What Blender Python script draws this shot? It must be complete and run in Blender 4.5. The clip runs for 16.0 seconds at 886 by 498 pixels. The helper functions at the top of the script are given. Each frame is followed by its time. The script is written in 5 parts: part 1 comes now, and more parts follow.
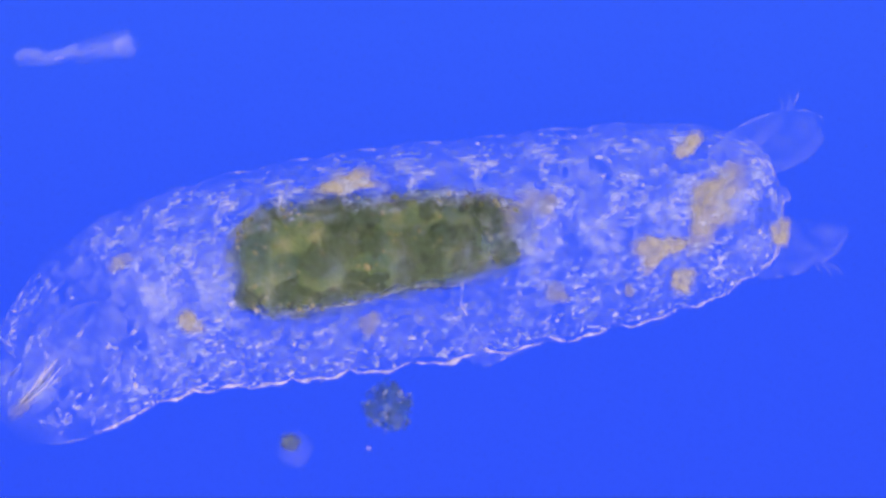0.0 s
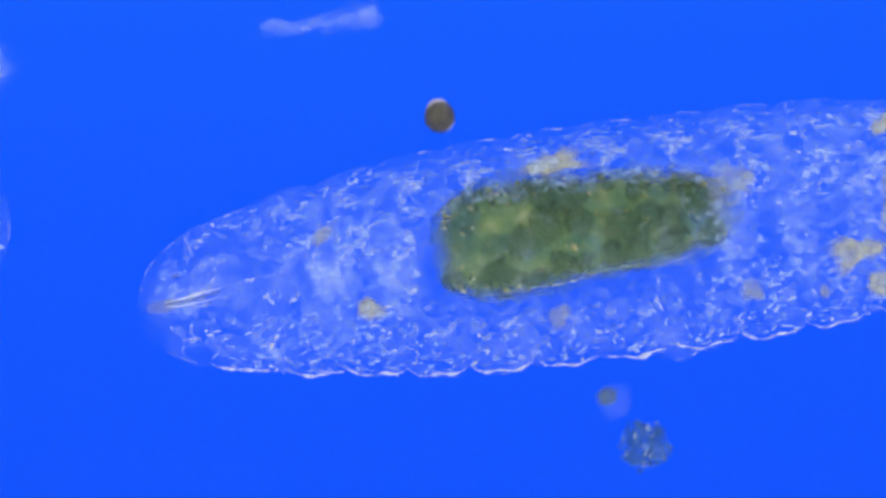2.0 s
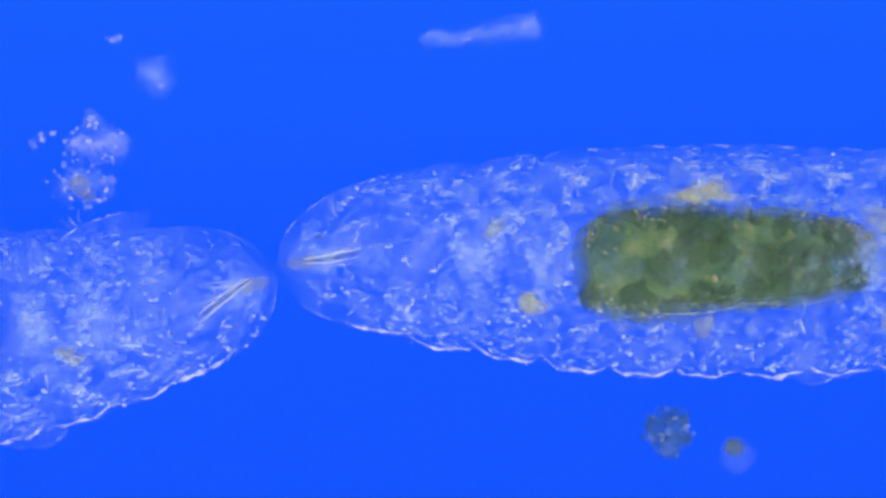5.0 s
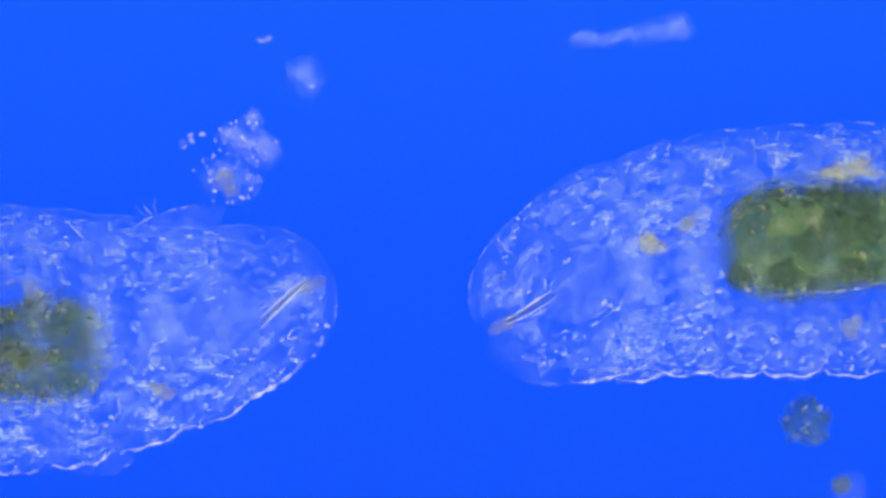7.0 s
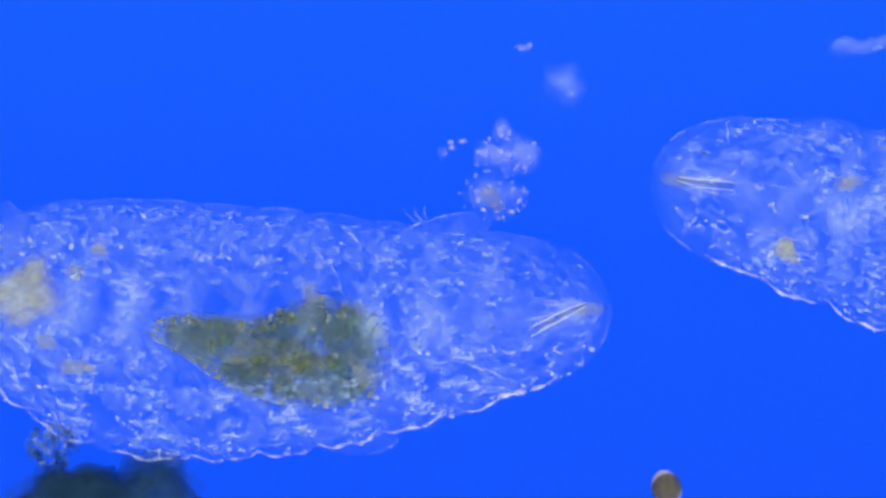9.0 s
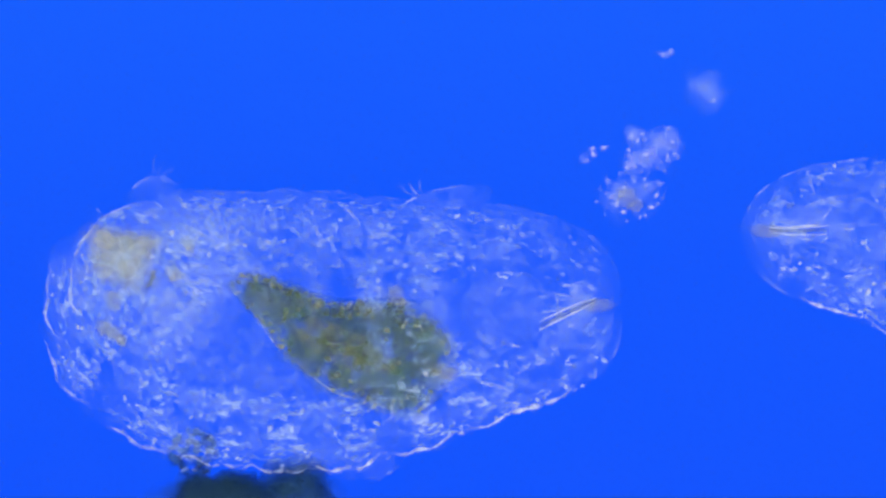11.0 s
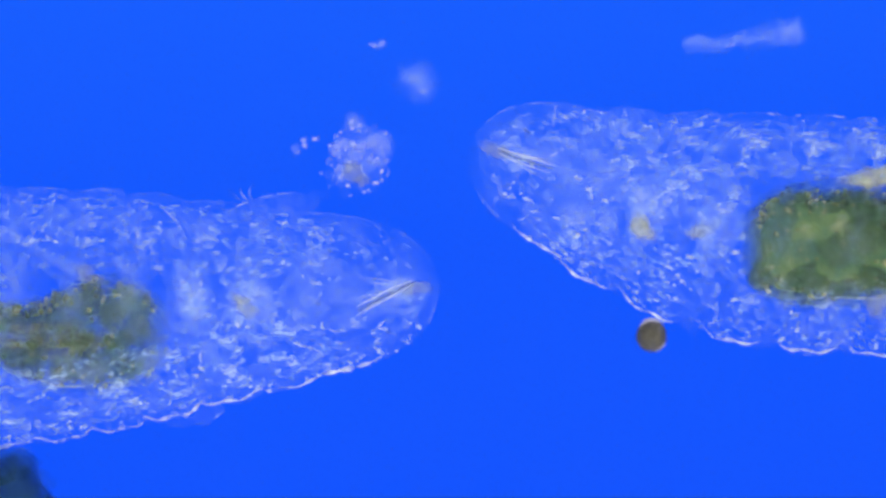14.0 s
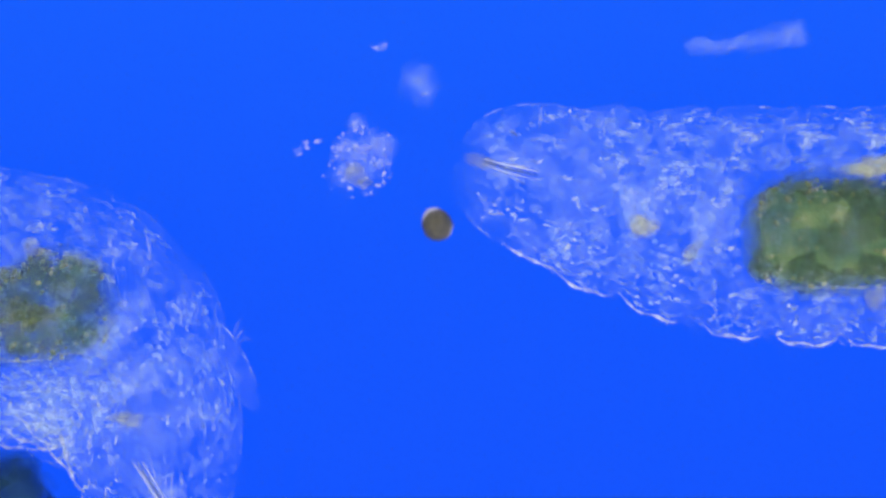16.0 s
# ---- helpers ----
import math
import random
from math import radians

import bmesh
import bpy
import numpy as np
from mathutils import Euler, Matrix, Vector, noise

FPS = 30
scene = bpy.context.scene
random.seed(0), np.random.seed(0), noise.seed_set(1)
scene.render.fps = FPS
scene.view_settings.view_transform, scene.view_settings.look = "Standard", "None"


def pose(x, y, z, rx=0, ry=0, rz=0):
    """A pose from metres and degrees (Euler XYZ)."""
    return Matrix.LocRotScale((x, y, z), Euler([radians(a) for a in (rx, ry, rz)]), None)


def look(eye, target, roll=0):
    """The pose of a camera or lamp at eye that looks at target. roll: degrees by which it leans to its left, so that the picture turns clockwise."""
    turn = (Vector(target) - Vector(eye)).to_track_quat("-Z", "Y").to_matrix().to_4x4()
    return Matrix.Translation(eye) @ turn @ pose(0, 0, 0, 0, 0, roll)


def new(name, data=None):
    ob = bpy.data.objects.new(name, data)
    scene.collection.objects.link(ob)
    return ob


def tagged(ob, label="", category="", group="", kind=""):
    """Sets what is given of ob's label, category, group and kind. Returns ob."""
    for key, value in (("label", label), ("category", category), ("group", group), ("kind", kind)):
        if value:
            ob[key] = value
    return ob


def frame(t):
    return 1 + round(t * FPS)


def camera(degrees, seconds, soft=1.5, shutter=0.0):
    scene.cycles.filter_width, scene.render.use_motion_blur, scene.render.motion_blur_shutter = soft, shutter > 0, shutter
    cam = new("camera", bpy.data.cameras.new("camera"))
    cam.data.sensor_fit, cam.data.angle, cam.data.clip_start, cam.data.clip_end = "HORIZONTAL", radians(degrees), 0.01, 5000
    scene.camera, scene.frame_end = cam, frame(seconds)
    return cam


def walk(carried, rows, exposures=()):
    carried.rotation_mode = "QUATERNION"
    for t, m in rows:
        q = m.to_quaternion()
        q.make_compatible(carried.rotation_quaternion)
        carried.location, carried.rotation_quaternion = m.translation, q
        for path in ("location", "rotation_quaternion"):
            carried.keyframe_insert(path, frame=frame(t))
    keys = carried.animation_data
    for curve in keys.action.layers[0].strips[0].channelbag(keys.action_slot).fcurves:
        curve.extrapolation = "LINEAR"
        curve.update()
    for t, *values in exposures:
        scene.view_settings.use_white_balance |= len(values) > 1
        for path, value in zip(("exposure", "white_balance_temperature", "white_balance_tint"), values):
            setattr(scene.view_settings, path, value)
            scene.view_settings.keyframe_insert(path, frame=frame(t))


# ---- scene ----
# One metre of the scene stands for about a third of a millimetre under the microscope.

# The camera looks straight down through the objective and slides over the slide.
FOCUS = 0.17
FIELD = 12.0
HEIGHT = FOCUS + 0.784 / math.tan(radians(FIELD / 2))
cam = camera(FIELD, 16.0, soft=3.2, shutter=0.0)
cam.data.dof.use_dof = True
cam.data.dof.focus_distance = HEIGHT - FOCUS
cam.data.dof.aperture_fstop = 0.6

CAMERA = [
    (0, 1.209, 0.022), (0.5, 1.114, 0.023), (1, 1.039, 0.012), (1.5, 0.894, -0.018), (2, 0.765, -0.031), (2.5, 0.765, -0.031),
    (3, 0.768, -0.033), (3.2, 0.767, -0.033), (5.3, 0.414, -0.010), (5.5, 0.379, -0.011), (6, 0.321, -0.010), (6.5, 0.263, -0.010),
    (7, 0.205, -0.010), (7.5, 0.108, -0.008), (8, -0.024, -0.004), (8.5, -0.130, -0.003), (9, -0.265, 0.003), (9.2, -0.331, 0.006),
    (10.2, -0.546, 0.015), (11.3, -0.479, 0.015), (11.5, -0.410, 0.007), (12, -0.051, -0.002), (12.5, 0.002, 0.000), (13, -0.000, 0.000),
    (13.5, -0.001, 0.001), (14, 0.001, -0.001), (14.5, 0.001, 0.000), (15, -0.001, 0.000), (15.5, -0.001, 0.000), (16, -0.003, 0.003),
]
walk(cam, [(t, pose(x, y, HEIGHT)) for t, x, y in CAMERA],
     exposures=[(0, 0.03, 7600, 42), (0.5, 0.02, 6900, 25), (1.0, 0.0, 6520, 11), (1.4, 0.0, 6500, 10), (16, 0.0, 6500, 10)])

# White light all round from the condenser's ring, and the blue filter field beneath.
world = bpy.data.worlds.new("condenser_ring_light")
scene.world = world
world.use_nodes = True
world.node_tree.nodes["Background"].inputs["Color"].default_value = (0.93, 0.97, 1.0, 1)
world.node_tree.nodes["Background"].inputs["Strength"].default_value = 0.9
sun_data = bpy.data.lights.new("ring_light_side", "SUN")
sun_data.energy, sun_data.angle, sun_data.color = 1.1, radians(14), (1.0, 0.97, 0.92)
sun = new("ring_light_side", sun_data)
sun.matrix_world = look((0.5, -2.0, 2.6), (0, 0, 0))
scene.cycles.transparent_max_bounces = 64
scene.cycles.max_bounces, scene.cycles.diffuse_bounces, scene.cycles.glossy_bounces = 3, 1, 1


# ---- materials ----
def nodes_of(name):
    m = bpy.data.materials.new(name)
    m.use_nodes = True
    n, l = m.node_tree.nodes, m.node_tree.links
    n.clear()
    return m, n, l


def noise_node(n, l, scale, detail=3.0, rough=0.6, distortion=0.0, stretch=None):
    co = n.new("ShaderNodeTexCoord")
    source = co.outputs["Object"]
    if stretch:
        turn = n.new("ShaderNodeMapping")
        turn.inputs["Rotation"].default_value = (0, 0, radians(stretch[0]))
        turn.inputs["Scale"].default_value = (stretch[1], 1, 1)
        l.new(source, turn.inputs["Vector"])
        source = turn.outputs["Vector"]
    t = n.new("ShaderNodeTexNoise")
    t.inputs["Scale"].default_value = scale
    t.inputs["Detail"].default_value = detail
    t.inputs["Roughness"].default_value = rough
    t.inputs["Distortion"].default_value = distortion
    l.new(source, t.inputs["Vector"])
    return t.outputs["Fac"]


def ramp_node(n, l, source, stops):
    r = n.new("ShaderNodeValToRGB")
    e = r.color_ramp.elements
    while len(e) < len(stops):
        e.new(0.5)
    for k, (p, c) in zip(e, stops):
        k.position = p
        k.color = (c, c, c, 1) if isinstance(c, float) else (*c, 1)
    l.new(source, r.inputs["Fac"])
    return r.outputs["Color"]


def math_node(n, l, op, a, b):
    m = n.new("ShaderNodeMath")
    m.operation, m.use_clamp = op, op != "ADD"
    if op == "MULTIPLY_ADD":
        m.inputs[2].default_value = 0.5
    for i, v in enumerate((a, b)):
        if isinstance(v, (int, float)):
            m.inputs[i].default_value = v
        else:
            l.new(v, m.inputs[i])
    return m.outputs[0]


def tissue(name, stops, color_scale, thick_lo, thick_hi, thick_scale, rough=0.45, fade=True,
           islands=False, glow_through=0.35, fine=0.0, range_lo=0.36, range_hi=0.68, bump=0.0, gain=1.0, stretch=None, patches=0.0):
    """Living matter seen through water: colour by noise, and patches that let the light field through.
    The mesh attribute 'thickness' scales how opaque the tissue is at each place, the skin's painted rim included."""
    m, n, l = nodes_of(name)
    if islands:
        geo = n.new("ShaderNodeNewGeometry")
        source = geo.outputs["Random Per Island"]
    else:
        source = noise_node(n, l, color_scale, 2.0 if stops is PALE else 3.0)
    color = ramp_node(n, l, source, stops)
    if islands:
        wn = n.new("ShaderNodeTexWhiteNoise")
        wn.noise_dimensions = "1D"
        l.new(source, wn.inputs["W"])
        thick = ramp_node(n, l, wn.outputs["Value"], [(0.0, thick_lo), (0.6, thick_lo + (thick_hi - thick_lo) * 0.3), (1.0, thick_hi)])
    else:
        thick = ramp_node(n, l, noise_node(n, l, thick_scale, 5.0, 0.68, 0.3 if stretch else 0.0, stretch), [(range_lo, thick_lo), ((range_lo + range_hi) / 2, thick_lo + (thick_hi - thick_lo) * 0.3), (range_hi, thick_hi)])
    if patches:
        thick = math_node(n, l, "MULTIPLY", thick, ramp_node(n, l, noise_node(n, l, patches, 1.0), [(0.4, 0.05), (0.58, 1.0)]))
    if fine:
        thick = math_node(n, l, "MULTIPLY", thick, ramp_node(n, l, noise_node(n, l, fine, 1.0), [(0.3, 0.35), (0.7, 1.0)]))
    if fade:
        at = n.new("ShaderNodeAttribute")
        at.attribute_name = "thickness"
        thick = math_node(n, l, "MULTIPLY", thick, at.outputs["Fac"])
    if gain != 1.0:
        thick = math_node(n, l, "MULTIPLY", thick, gain)
    solid = n.new("ShaderNodeBsdfPrincipled")
    solid.inputs["Roughness"].default_value = rough
    solid.inputs["Specular IOR Level"].default_value = 0.25
    l.new(color, solid.inputs["Base Color"])
    if bump:
        b = n.new("ShaderNodeBump")
        b.inputs["Strength"].default_value = bump
        b.inputs["Distance"].default_value = 0.01
        l.new(noise_node(n, l, 90.0, 1.0), b.inputs["Height"])
        l.new(b.outputs["Normal"], solid.inputs["Normal"])
    through_light = n.new("ShaderNodeBsdfTranslucent")
    l.new(color, through_light.inputs["Color"])
    mix = n.new("ShaderNodeMixShader")
    mix.inputs[0].default_value = glow_through
    l.new(solid.outputs[0], mix.inputs[1])
    l.new(through_light.outputs[0], mix.inputs[2])
    clear = n.new("ShaderNodeBsdfTransparent")
    top = n.new("ShaderNodeMixShader")
    l.new(thick, top.inputs[0])
    l.new(clear.outputs[0], top.inputs[1])
    l.new(mix.outputs[0], top.inputs[2])
    out = n.new("ShaderNodeOutputMaterial")
    l.new(top.outputs[0], out.inputs["Surface"])
    return m


def field_material():
    m, n, l = nodes_of("blue_filter_light_field")
    co = n.new("ShaderNodeTexCoord")
    split = n.new("ShaderNodeSeparateXYZ")
    l.new(co.outputs["Object"], split.inputs[0])
    rise = math_node(n, l, "ADD", math_node(n, l, "MULTIPLY_ADD", split.outputs["Y"], 0.8), 0.0)
    color = ramp_node(n, l, rise, [(0.1, (0.0062, 0.088, 1.0)), (0.5, (0.0068, 0.094, 1.0)), (0.9, (0.0085, 0.109, 1.0))])
    em = n.new("ShaderNodeEmission")
    l.new(color, em.inputs["Color"])
    out = n.new("ShaderNodeOutputMaterial")
    l.new(em.outputs[0], out.inputs["Surface"])
    return m


def slide_material():
    m, n, l = nodes_of("clear_slide_glass")
    clear = n.new("ShaderNodeBsdfTransparent")
    gloss = n.new("ShaderNodeBsdfGlossy")
    gloss.inputs["Roughness"].default_value = 0.3
    mix = n.new("ShaderNodeMixShader")
    mix.inputs[0].default_value = 0.001
    l.new(clear.outputs[0], mix.inputs[1])
    l.new(gloss.outputs[0], mix.inputs[2])
    out = n.new("ShaderNodeOutputMaterial")
    l.new(mix.outputs[0], out.inputs["Surface"])
    return m


PALE = [(0.38, (0.42, 0.64, 0.96)), (0.62, (0.75, 0.87, 0.97))]
FIELD_BLUE = field_material()
SLIDE_GLASS = slide_material()
CUTICLE = tissue("clear_cuticle", PALE, 14, 0.01, 0.16, 11, fine=48, range_lo=0.42, range_hi=0.7)
CUTICLE_DIM = tissue("clear_cuticle_thin", PALE, 14, 0.01, 0.15, 9, fine=42, range_lo=0.42, range_hi=0.7)
INNER = [tissue("clouded_inner_tissue", PALE, 24, 0.0, 0.92, 25, range_lo=0.5, range_hi=0.66, stretch=(-28, 0.8), patches=11),
         tissue("mottled_inner_tissue", PALE, 24, 0.0, 0.9, 44, range_lo=0.5, range_hi=0.65, stretch=(20, 0.7), patches=15),
         tissue("grainy_inner_tissue", PALE, 30, 0.0, 0.8, 85, range_lo=0.51, range_hi=0.65, stretch=(-35, 0.6), patches=18)]
CELL = tissue("pale_body_cells", PALE, 20, 0.03, 0.42, 40, islands=True)
# Deep blue that paints the shaded side of the refractile granules.
SHADE_FLECK = tissue("painted_shade_flecks", [(0.0, (0.01, 0.06, 0.4)), (1.0, (0.04, 0.12, 0.55))], 20, 0.05, 0.4, 40, islands=True)
# White for real granules and for the glints painted among them.
GRANULE = tissue("granules_and_painted_glints", [(0.0, (0.6, 0.76, 0.98)), (0.8, (0.85, 0.91, 0.97)), (1.0, (0.95, 0.94, 0.85))], 20,
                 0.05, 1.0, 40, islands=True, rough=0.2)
# One fold in three strengths; the whitest paints rim light and glints.
FOLD = tissue("fold_with_painted_glint", [(0.3, (0.8, 0.86, 0.97)), (0.7, (0.95, 0.96, 0.97))], 25, 0.05, 1.0, 20, rough=0.25, range_lo=0.38, range_hi=0.6)
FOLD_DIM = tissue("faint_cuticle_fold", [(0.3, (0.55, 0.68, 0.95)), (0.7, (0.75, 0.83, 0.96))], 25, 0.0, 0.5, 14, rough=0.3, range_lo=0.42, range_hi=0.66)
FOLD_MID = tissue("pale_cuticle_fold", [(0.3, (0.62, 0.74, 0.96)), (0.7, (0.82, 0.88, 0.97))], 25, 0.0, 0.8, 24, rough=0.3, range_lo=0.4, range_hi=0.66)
STYLET_PALE = tissue("pale_stylet", [(0.3, (0.85, 0.88, 0.9)), (0.7, (0.97, 0.96, 0.92))], 40, 0.6, 1.0, 20, fade=False)
STYLET_DARK = tissue("dark_stylet_gap", [(0.3, (0.1, 0.13, 0.25)), (0.7, (0.2, 0.22, 0.32))], 40, 0.5, 0.85, 20, fade=False)
GUT_GREEN = tissue("green_gut_contents", [(0.3, (0.075, 0.18, 0.1)), (0.45, (0.12, 0.225, 0.095)), (0.58, (0.185, 0.28, 0.11)), (0.72, (0.31, 0.37, 0.18))],
                   20, 0.8, 1.0, 18, bump=0.6, rough=0.7, glow_through=0.22)
GUT_CELL = tissue("dark_green_gut_cell", [(0.35, (0.04, 0.1, 0.055)), (0.65, (0.07, 0.14, 0.06))], 35, 0.45, 0.85, 30, rough=0.6, glow_through=0.1)
GUT_TEAL = tissue("blue_green_gut_cell", [(0.35, (0.06, 0.15, 0.14)), (0.65, (0.1, 0.22, 0.18))], 35, 0.25, 0.6, 30, rough=0.6, glow_through=0.1)
GUT_OLIVE = tissue("dull_olive_gut_contents", [(0.3, (0.075, 0.17, 0.12)), (0.47, (0.125, 0.225, 0.1)), (0.6, (0.19, 0.28, 0.085)), (0.75, (0.31, 0.37, 0.15))],
                   20, 0.3, 0.95, 22, bump=0.6, rough=0.7, glow_through=0.22)
GUT_CELL_OLIVE = tissue("dull_green_gut_cell", [(0.35, (0.045, 0.1, 0.065)), (0.65, (0.1, 0.15, 0.06))], 35, 0.25, 0.6, 30, rough=0.6, glow_through=0.1)
CRUMB = tissue("yellow_green_crumbs", [(0.0, (0.28, 0.36, 0.13)), (0.5, (0.45, 0.48, 0.2)), (0.85, (0.65, 0.62, 0.3)), (1.0, (0.9, 0.88, 0.7))], 20,
               0.15, 0.95, 40, islands=True)
STORAGE = tissue("yellow_grey_storage_cell", [(0.3, (0.4, 0.42, 0.3)), (0.7, (0.52, 0.51, 0.34))], 30, 0.55, 0.95, 34, rough=0.6, glow_through=0.15)
STORAGE_FAINT = tissue("faint_storage_cell", [(0.3, (0.3, 0.34, 0.28)), (0.7, (0.45, 0.45, 0.32))], 30, 0.3, 0.6, 22, rough=0.6, glow_through=0.15)
MOUTH = tissue("dull_tan_mouth_tube", [(0.3, (0.25, 0.29, 0.3)), (0.7, (0.4, 0.4, 0.33))], 30, 0.1, 0.42, 30, rough=0.6, glow_through=0.15)
FLOC = tissue("pale_fluffy_floc", [(0.3, (0.5, 0.62, 0.95)), (0.7, (0.78, 0.8, 0.95))], 25, 0.02, 0.4, 34, patches=20)
FLOC_THIN = tissue("thin_blurred_floc", [(0.3, (0.4, 0.62, 0.97)), (0.7, (0.65, 0.78, 0.97))], 25, 0.0, 0.2, 34, range_lo=0.4, range_hi=0.66, patches=22)
FLOC_SOFT = tissue("soft_bright_floc", [(0.3, (0.5, 0.66, 0.97)), (0.7, (0.78, 0.84, 0.97))], 25, 0.02, 0.26, 40)
FLOC_TAN = tissue("tan_floc", [(0.3, (0.35, 0.37, 0.3)), (0.7, (0.5, 0.5, 0.4))], 30, 0.15, 0.5, 40)
FLOC_BIT = tissue("bright_floc_bits", [(0.0, (0.7, 0.75, 0.95)), (0.7, (0.9, 0.85, 0.95)), (1.0, (0.97, 0.97, 0.97))], 20, 0.1, 0.9, 40,
                  islands=True)
ALGA = tissue("brown_green_alga", [(0.3, (0.09, 0.085, 0.06)), (0.55, (0.135, 0.12, 0.085)), (0.75, (0.23, 0.19, 0.15))], 38, 0.85, 1.0, 20, bump=0.4, glow_through=0.1)
ALGA_RIM_HIGHLIGHT = tissue("alga_rim_and_highlight", [(0.3, (0.75, 0.65, 0.7)), (0.7, (0.95, 0.9, 0.9))], 38, 0.5, 0.9, 20)
ALGA_GREEN = tissue("small_green_alga", [(0.3, (0.1, 0.18, 0.13)), (0.7, (0.17, 0.23, 0.16))], 40, 0.35, 0.75, 20, glow_through=0.1)
HALO = tissue("faint_halo", PALE, 20, 0.02, 0.1, 15)
COLONY_BODY = tissue("blue_green_colony", [(0.35, (0.03, 0.14, 0.42)), (0.65, (0.07, 0.22, 0.5))], 45, 0.2, 0.6, 30, glow_through=0.2)
COLONY_BIT = tissue("blue_grey_cells", [(0.0, (0.03, 0.13, 0.36)), (0.55, (0.08, 0.24, 0.56)), (0.85, (0.25, 0.45, 0.75)), (1.0, (0.6, 0.75, 0.92))], 20, 0.1, 0.6, 40,
                    islands=True, fade=False)
DARK_CLUMP = tissue("dark_teal_clump", [(0.35, (0.006, 0.035, 0.07)), (0.65, (0.016, 0.06, 0.12))], 16, 0.6, 0.95, 18, rough=0.9, glow_through=0.02)


# ---- mesh helpers ----
def link_mesh(name, verts, faces, material, parent=None, thickness=None, label="", smooth=True):
    me = bpy.data.meshes.new(name)
    me.from_pydata([tuple(v) for v in verts], [], faces)
    me.materials.append(material)
    if smooth:
        me.shade_smooth()
    if thickness is not None:
        at = me.attributes.new("thickness", "FLOAT", "POINT")
        at.data.foreach_set("value", np.asarray(thickness, dtype=np.float32))
    me.update()
    ob = new(name, me)
    if parent is not None:
        ob.parent = parent
    if label:
        ob["label"] = label
    return ob


def sphere_template(level):
    bm = bmesh.new()
    bmesh.ops.create_icosphere(bm, subdivisions=level, radius=1.0)
    bm.verts.ensure_lookup_table()
    v = np.array([x.co[:] for x in bm.verts])
    f = [tuple(x.index for x in p.verts) for p in bm.faces]
    bm.free()
    return v, f


BALLS = {k: sphere_template(k) for k in (1, 2, 3, 4)}


def wobble(v, scale, amount, seed):
    """Pushes each vertex out or in along its own direction by noise."""
    out = np.empty_like(v)
    for i, p in enumerate(v):
        q = Vector(p) * scale + Vector((seed * 3.7, seed * 1.9, seed * 5.3))
        out[i] = p * (1 + amount * noise.noise(q) + amount * 0.5 * noise.noise(q * 2.3))
    return out


def soft_edge(v, lo, hi):
    """Thinner tissue towards the rim of a flattened lump."""
    up = np.abs(v[:, 2]) / np.maximum(np.linalg.norm(v, axis=1), 1e-6)
    x = np.clip((up - lo) / (hi - lo), 0, 1)
    return x * x * (3 - 2 * x)


def lump(name, size, material, parent=None, at=(0, 0, 0), turn=0.0, seed=1, rough=0.3, grain=1.6, level=3, edge=(0.0, 0.5), label=""):
    """A rounded, uneven lump of tissue with a soft rim. size: its three half axes."""
    base, faces = BALLS[level]
    thick = soft_edge(base, *edge)
    v = wobble(base, grain, rough, seed) * np.array(size)
    ob = link_mesh(name, v, faces, material, parent, thick, label)
    ob.matrix_local = pose(*at, 0, 0, turn)
    return ob


def grains(name, spots, material, parent, label="", level=1, rim=False):
    """Many small rounded bits in one mesh. spots: centre, half axes, turn about z. rim: thin in the middle, as round cells look."""
    base, faces = BALLS[level]
    n = len(base)
    vs, fs, th = [], [], []
    soft = soft_edge(base, 0.0, 0.75)
    if rim:
        soft = soft_edge(base, 0.0, 0.3) * (0.25 + 0.75 * (1 - np.abs(base[:, 2])) ** 1.5)
    for i, (c, size, turn) in enumerate(spots):
        p = base * np.array(size)
        ca, sa = math.cos(turn), math.sin(turn)
        q = np.stack([p[:, 0] * ca - p[:, 1] * sa, p[:, 0] * sa + p[:, 1] * ca, p[:, 2]], 1) + np.array(c)
        vs.append(q)
        th.append(soft)
        fs.extend(tuple(k + i * n for k in f) for f in faces)
    ob = link_mesh(name, np.concatenate(vs), fs, material, parent, np.concatenate(th), label)
    ob["kind"] = "stuff"
    return ob


def strand(name, points, radii, material, parent, label="", sides=6, ends=True):
    """A thin tube through the points, its thickness fading to its ends."""
    pts = [Vector(p) for p in points]
    vs, fs, th = [], [], []
    k = len(pts)
    for i, p in enumerate(pts):
        d = (pts[min(i + 1, k - 1)] - pts[max(i - 1, 0)]).normalized()
        u = d.cross(Vector((0, 0, 1))).normalized()
        w = u.cross(d)
        for j in range(sides):
            a = 2 * math.pi * j / sides
            vs.append(p + (u * math.cos(a) + w * math.sin(a)) * radii[i])
            x = i / (k - 1)
            th.append(min(1.0, min(x, 1 - x) * 4 + 0.1) if ends else 1.0)
    for i in range(k - 1):
        for j in range(sides):
            a, b = i * sides + j, i * sides + (j + 1) % sides
            fs.append((a, b, b + sides, a + sides))
    fs.append(tuple(reversed(range(sides))))
    fs.append(tuple((k - 1) * sides + j for j in range(sides)))
    return link_mesh(name, vs, fs, material, parent, th, label)


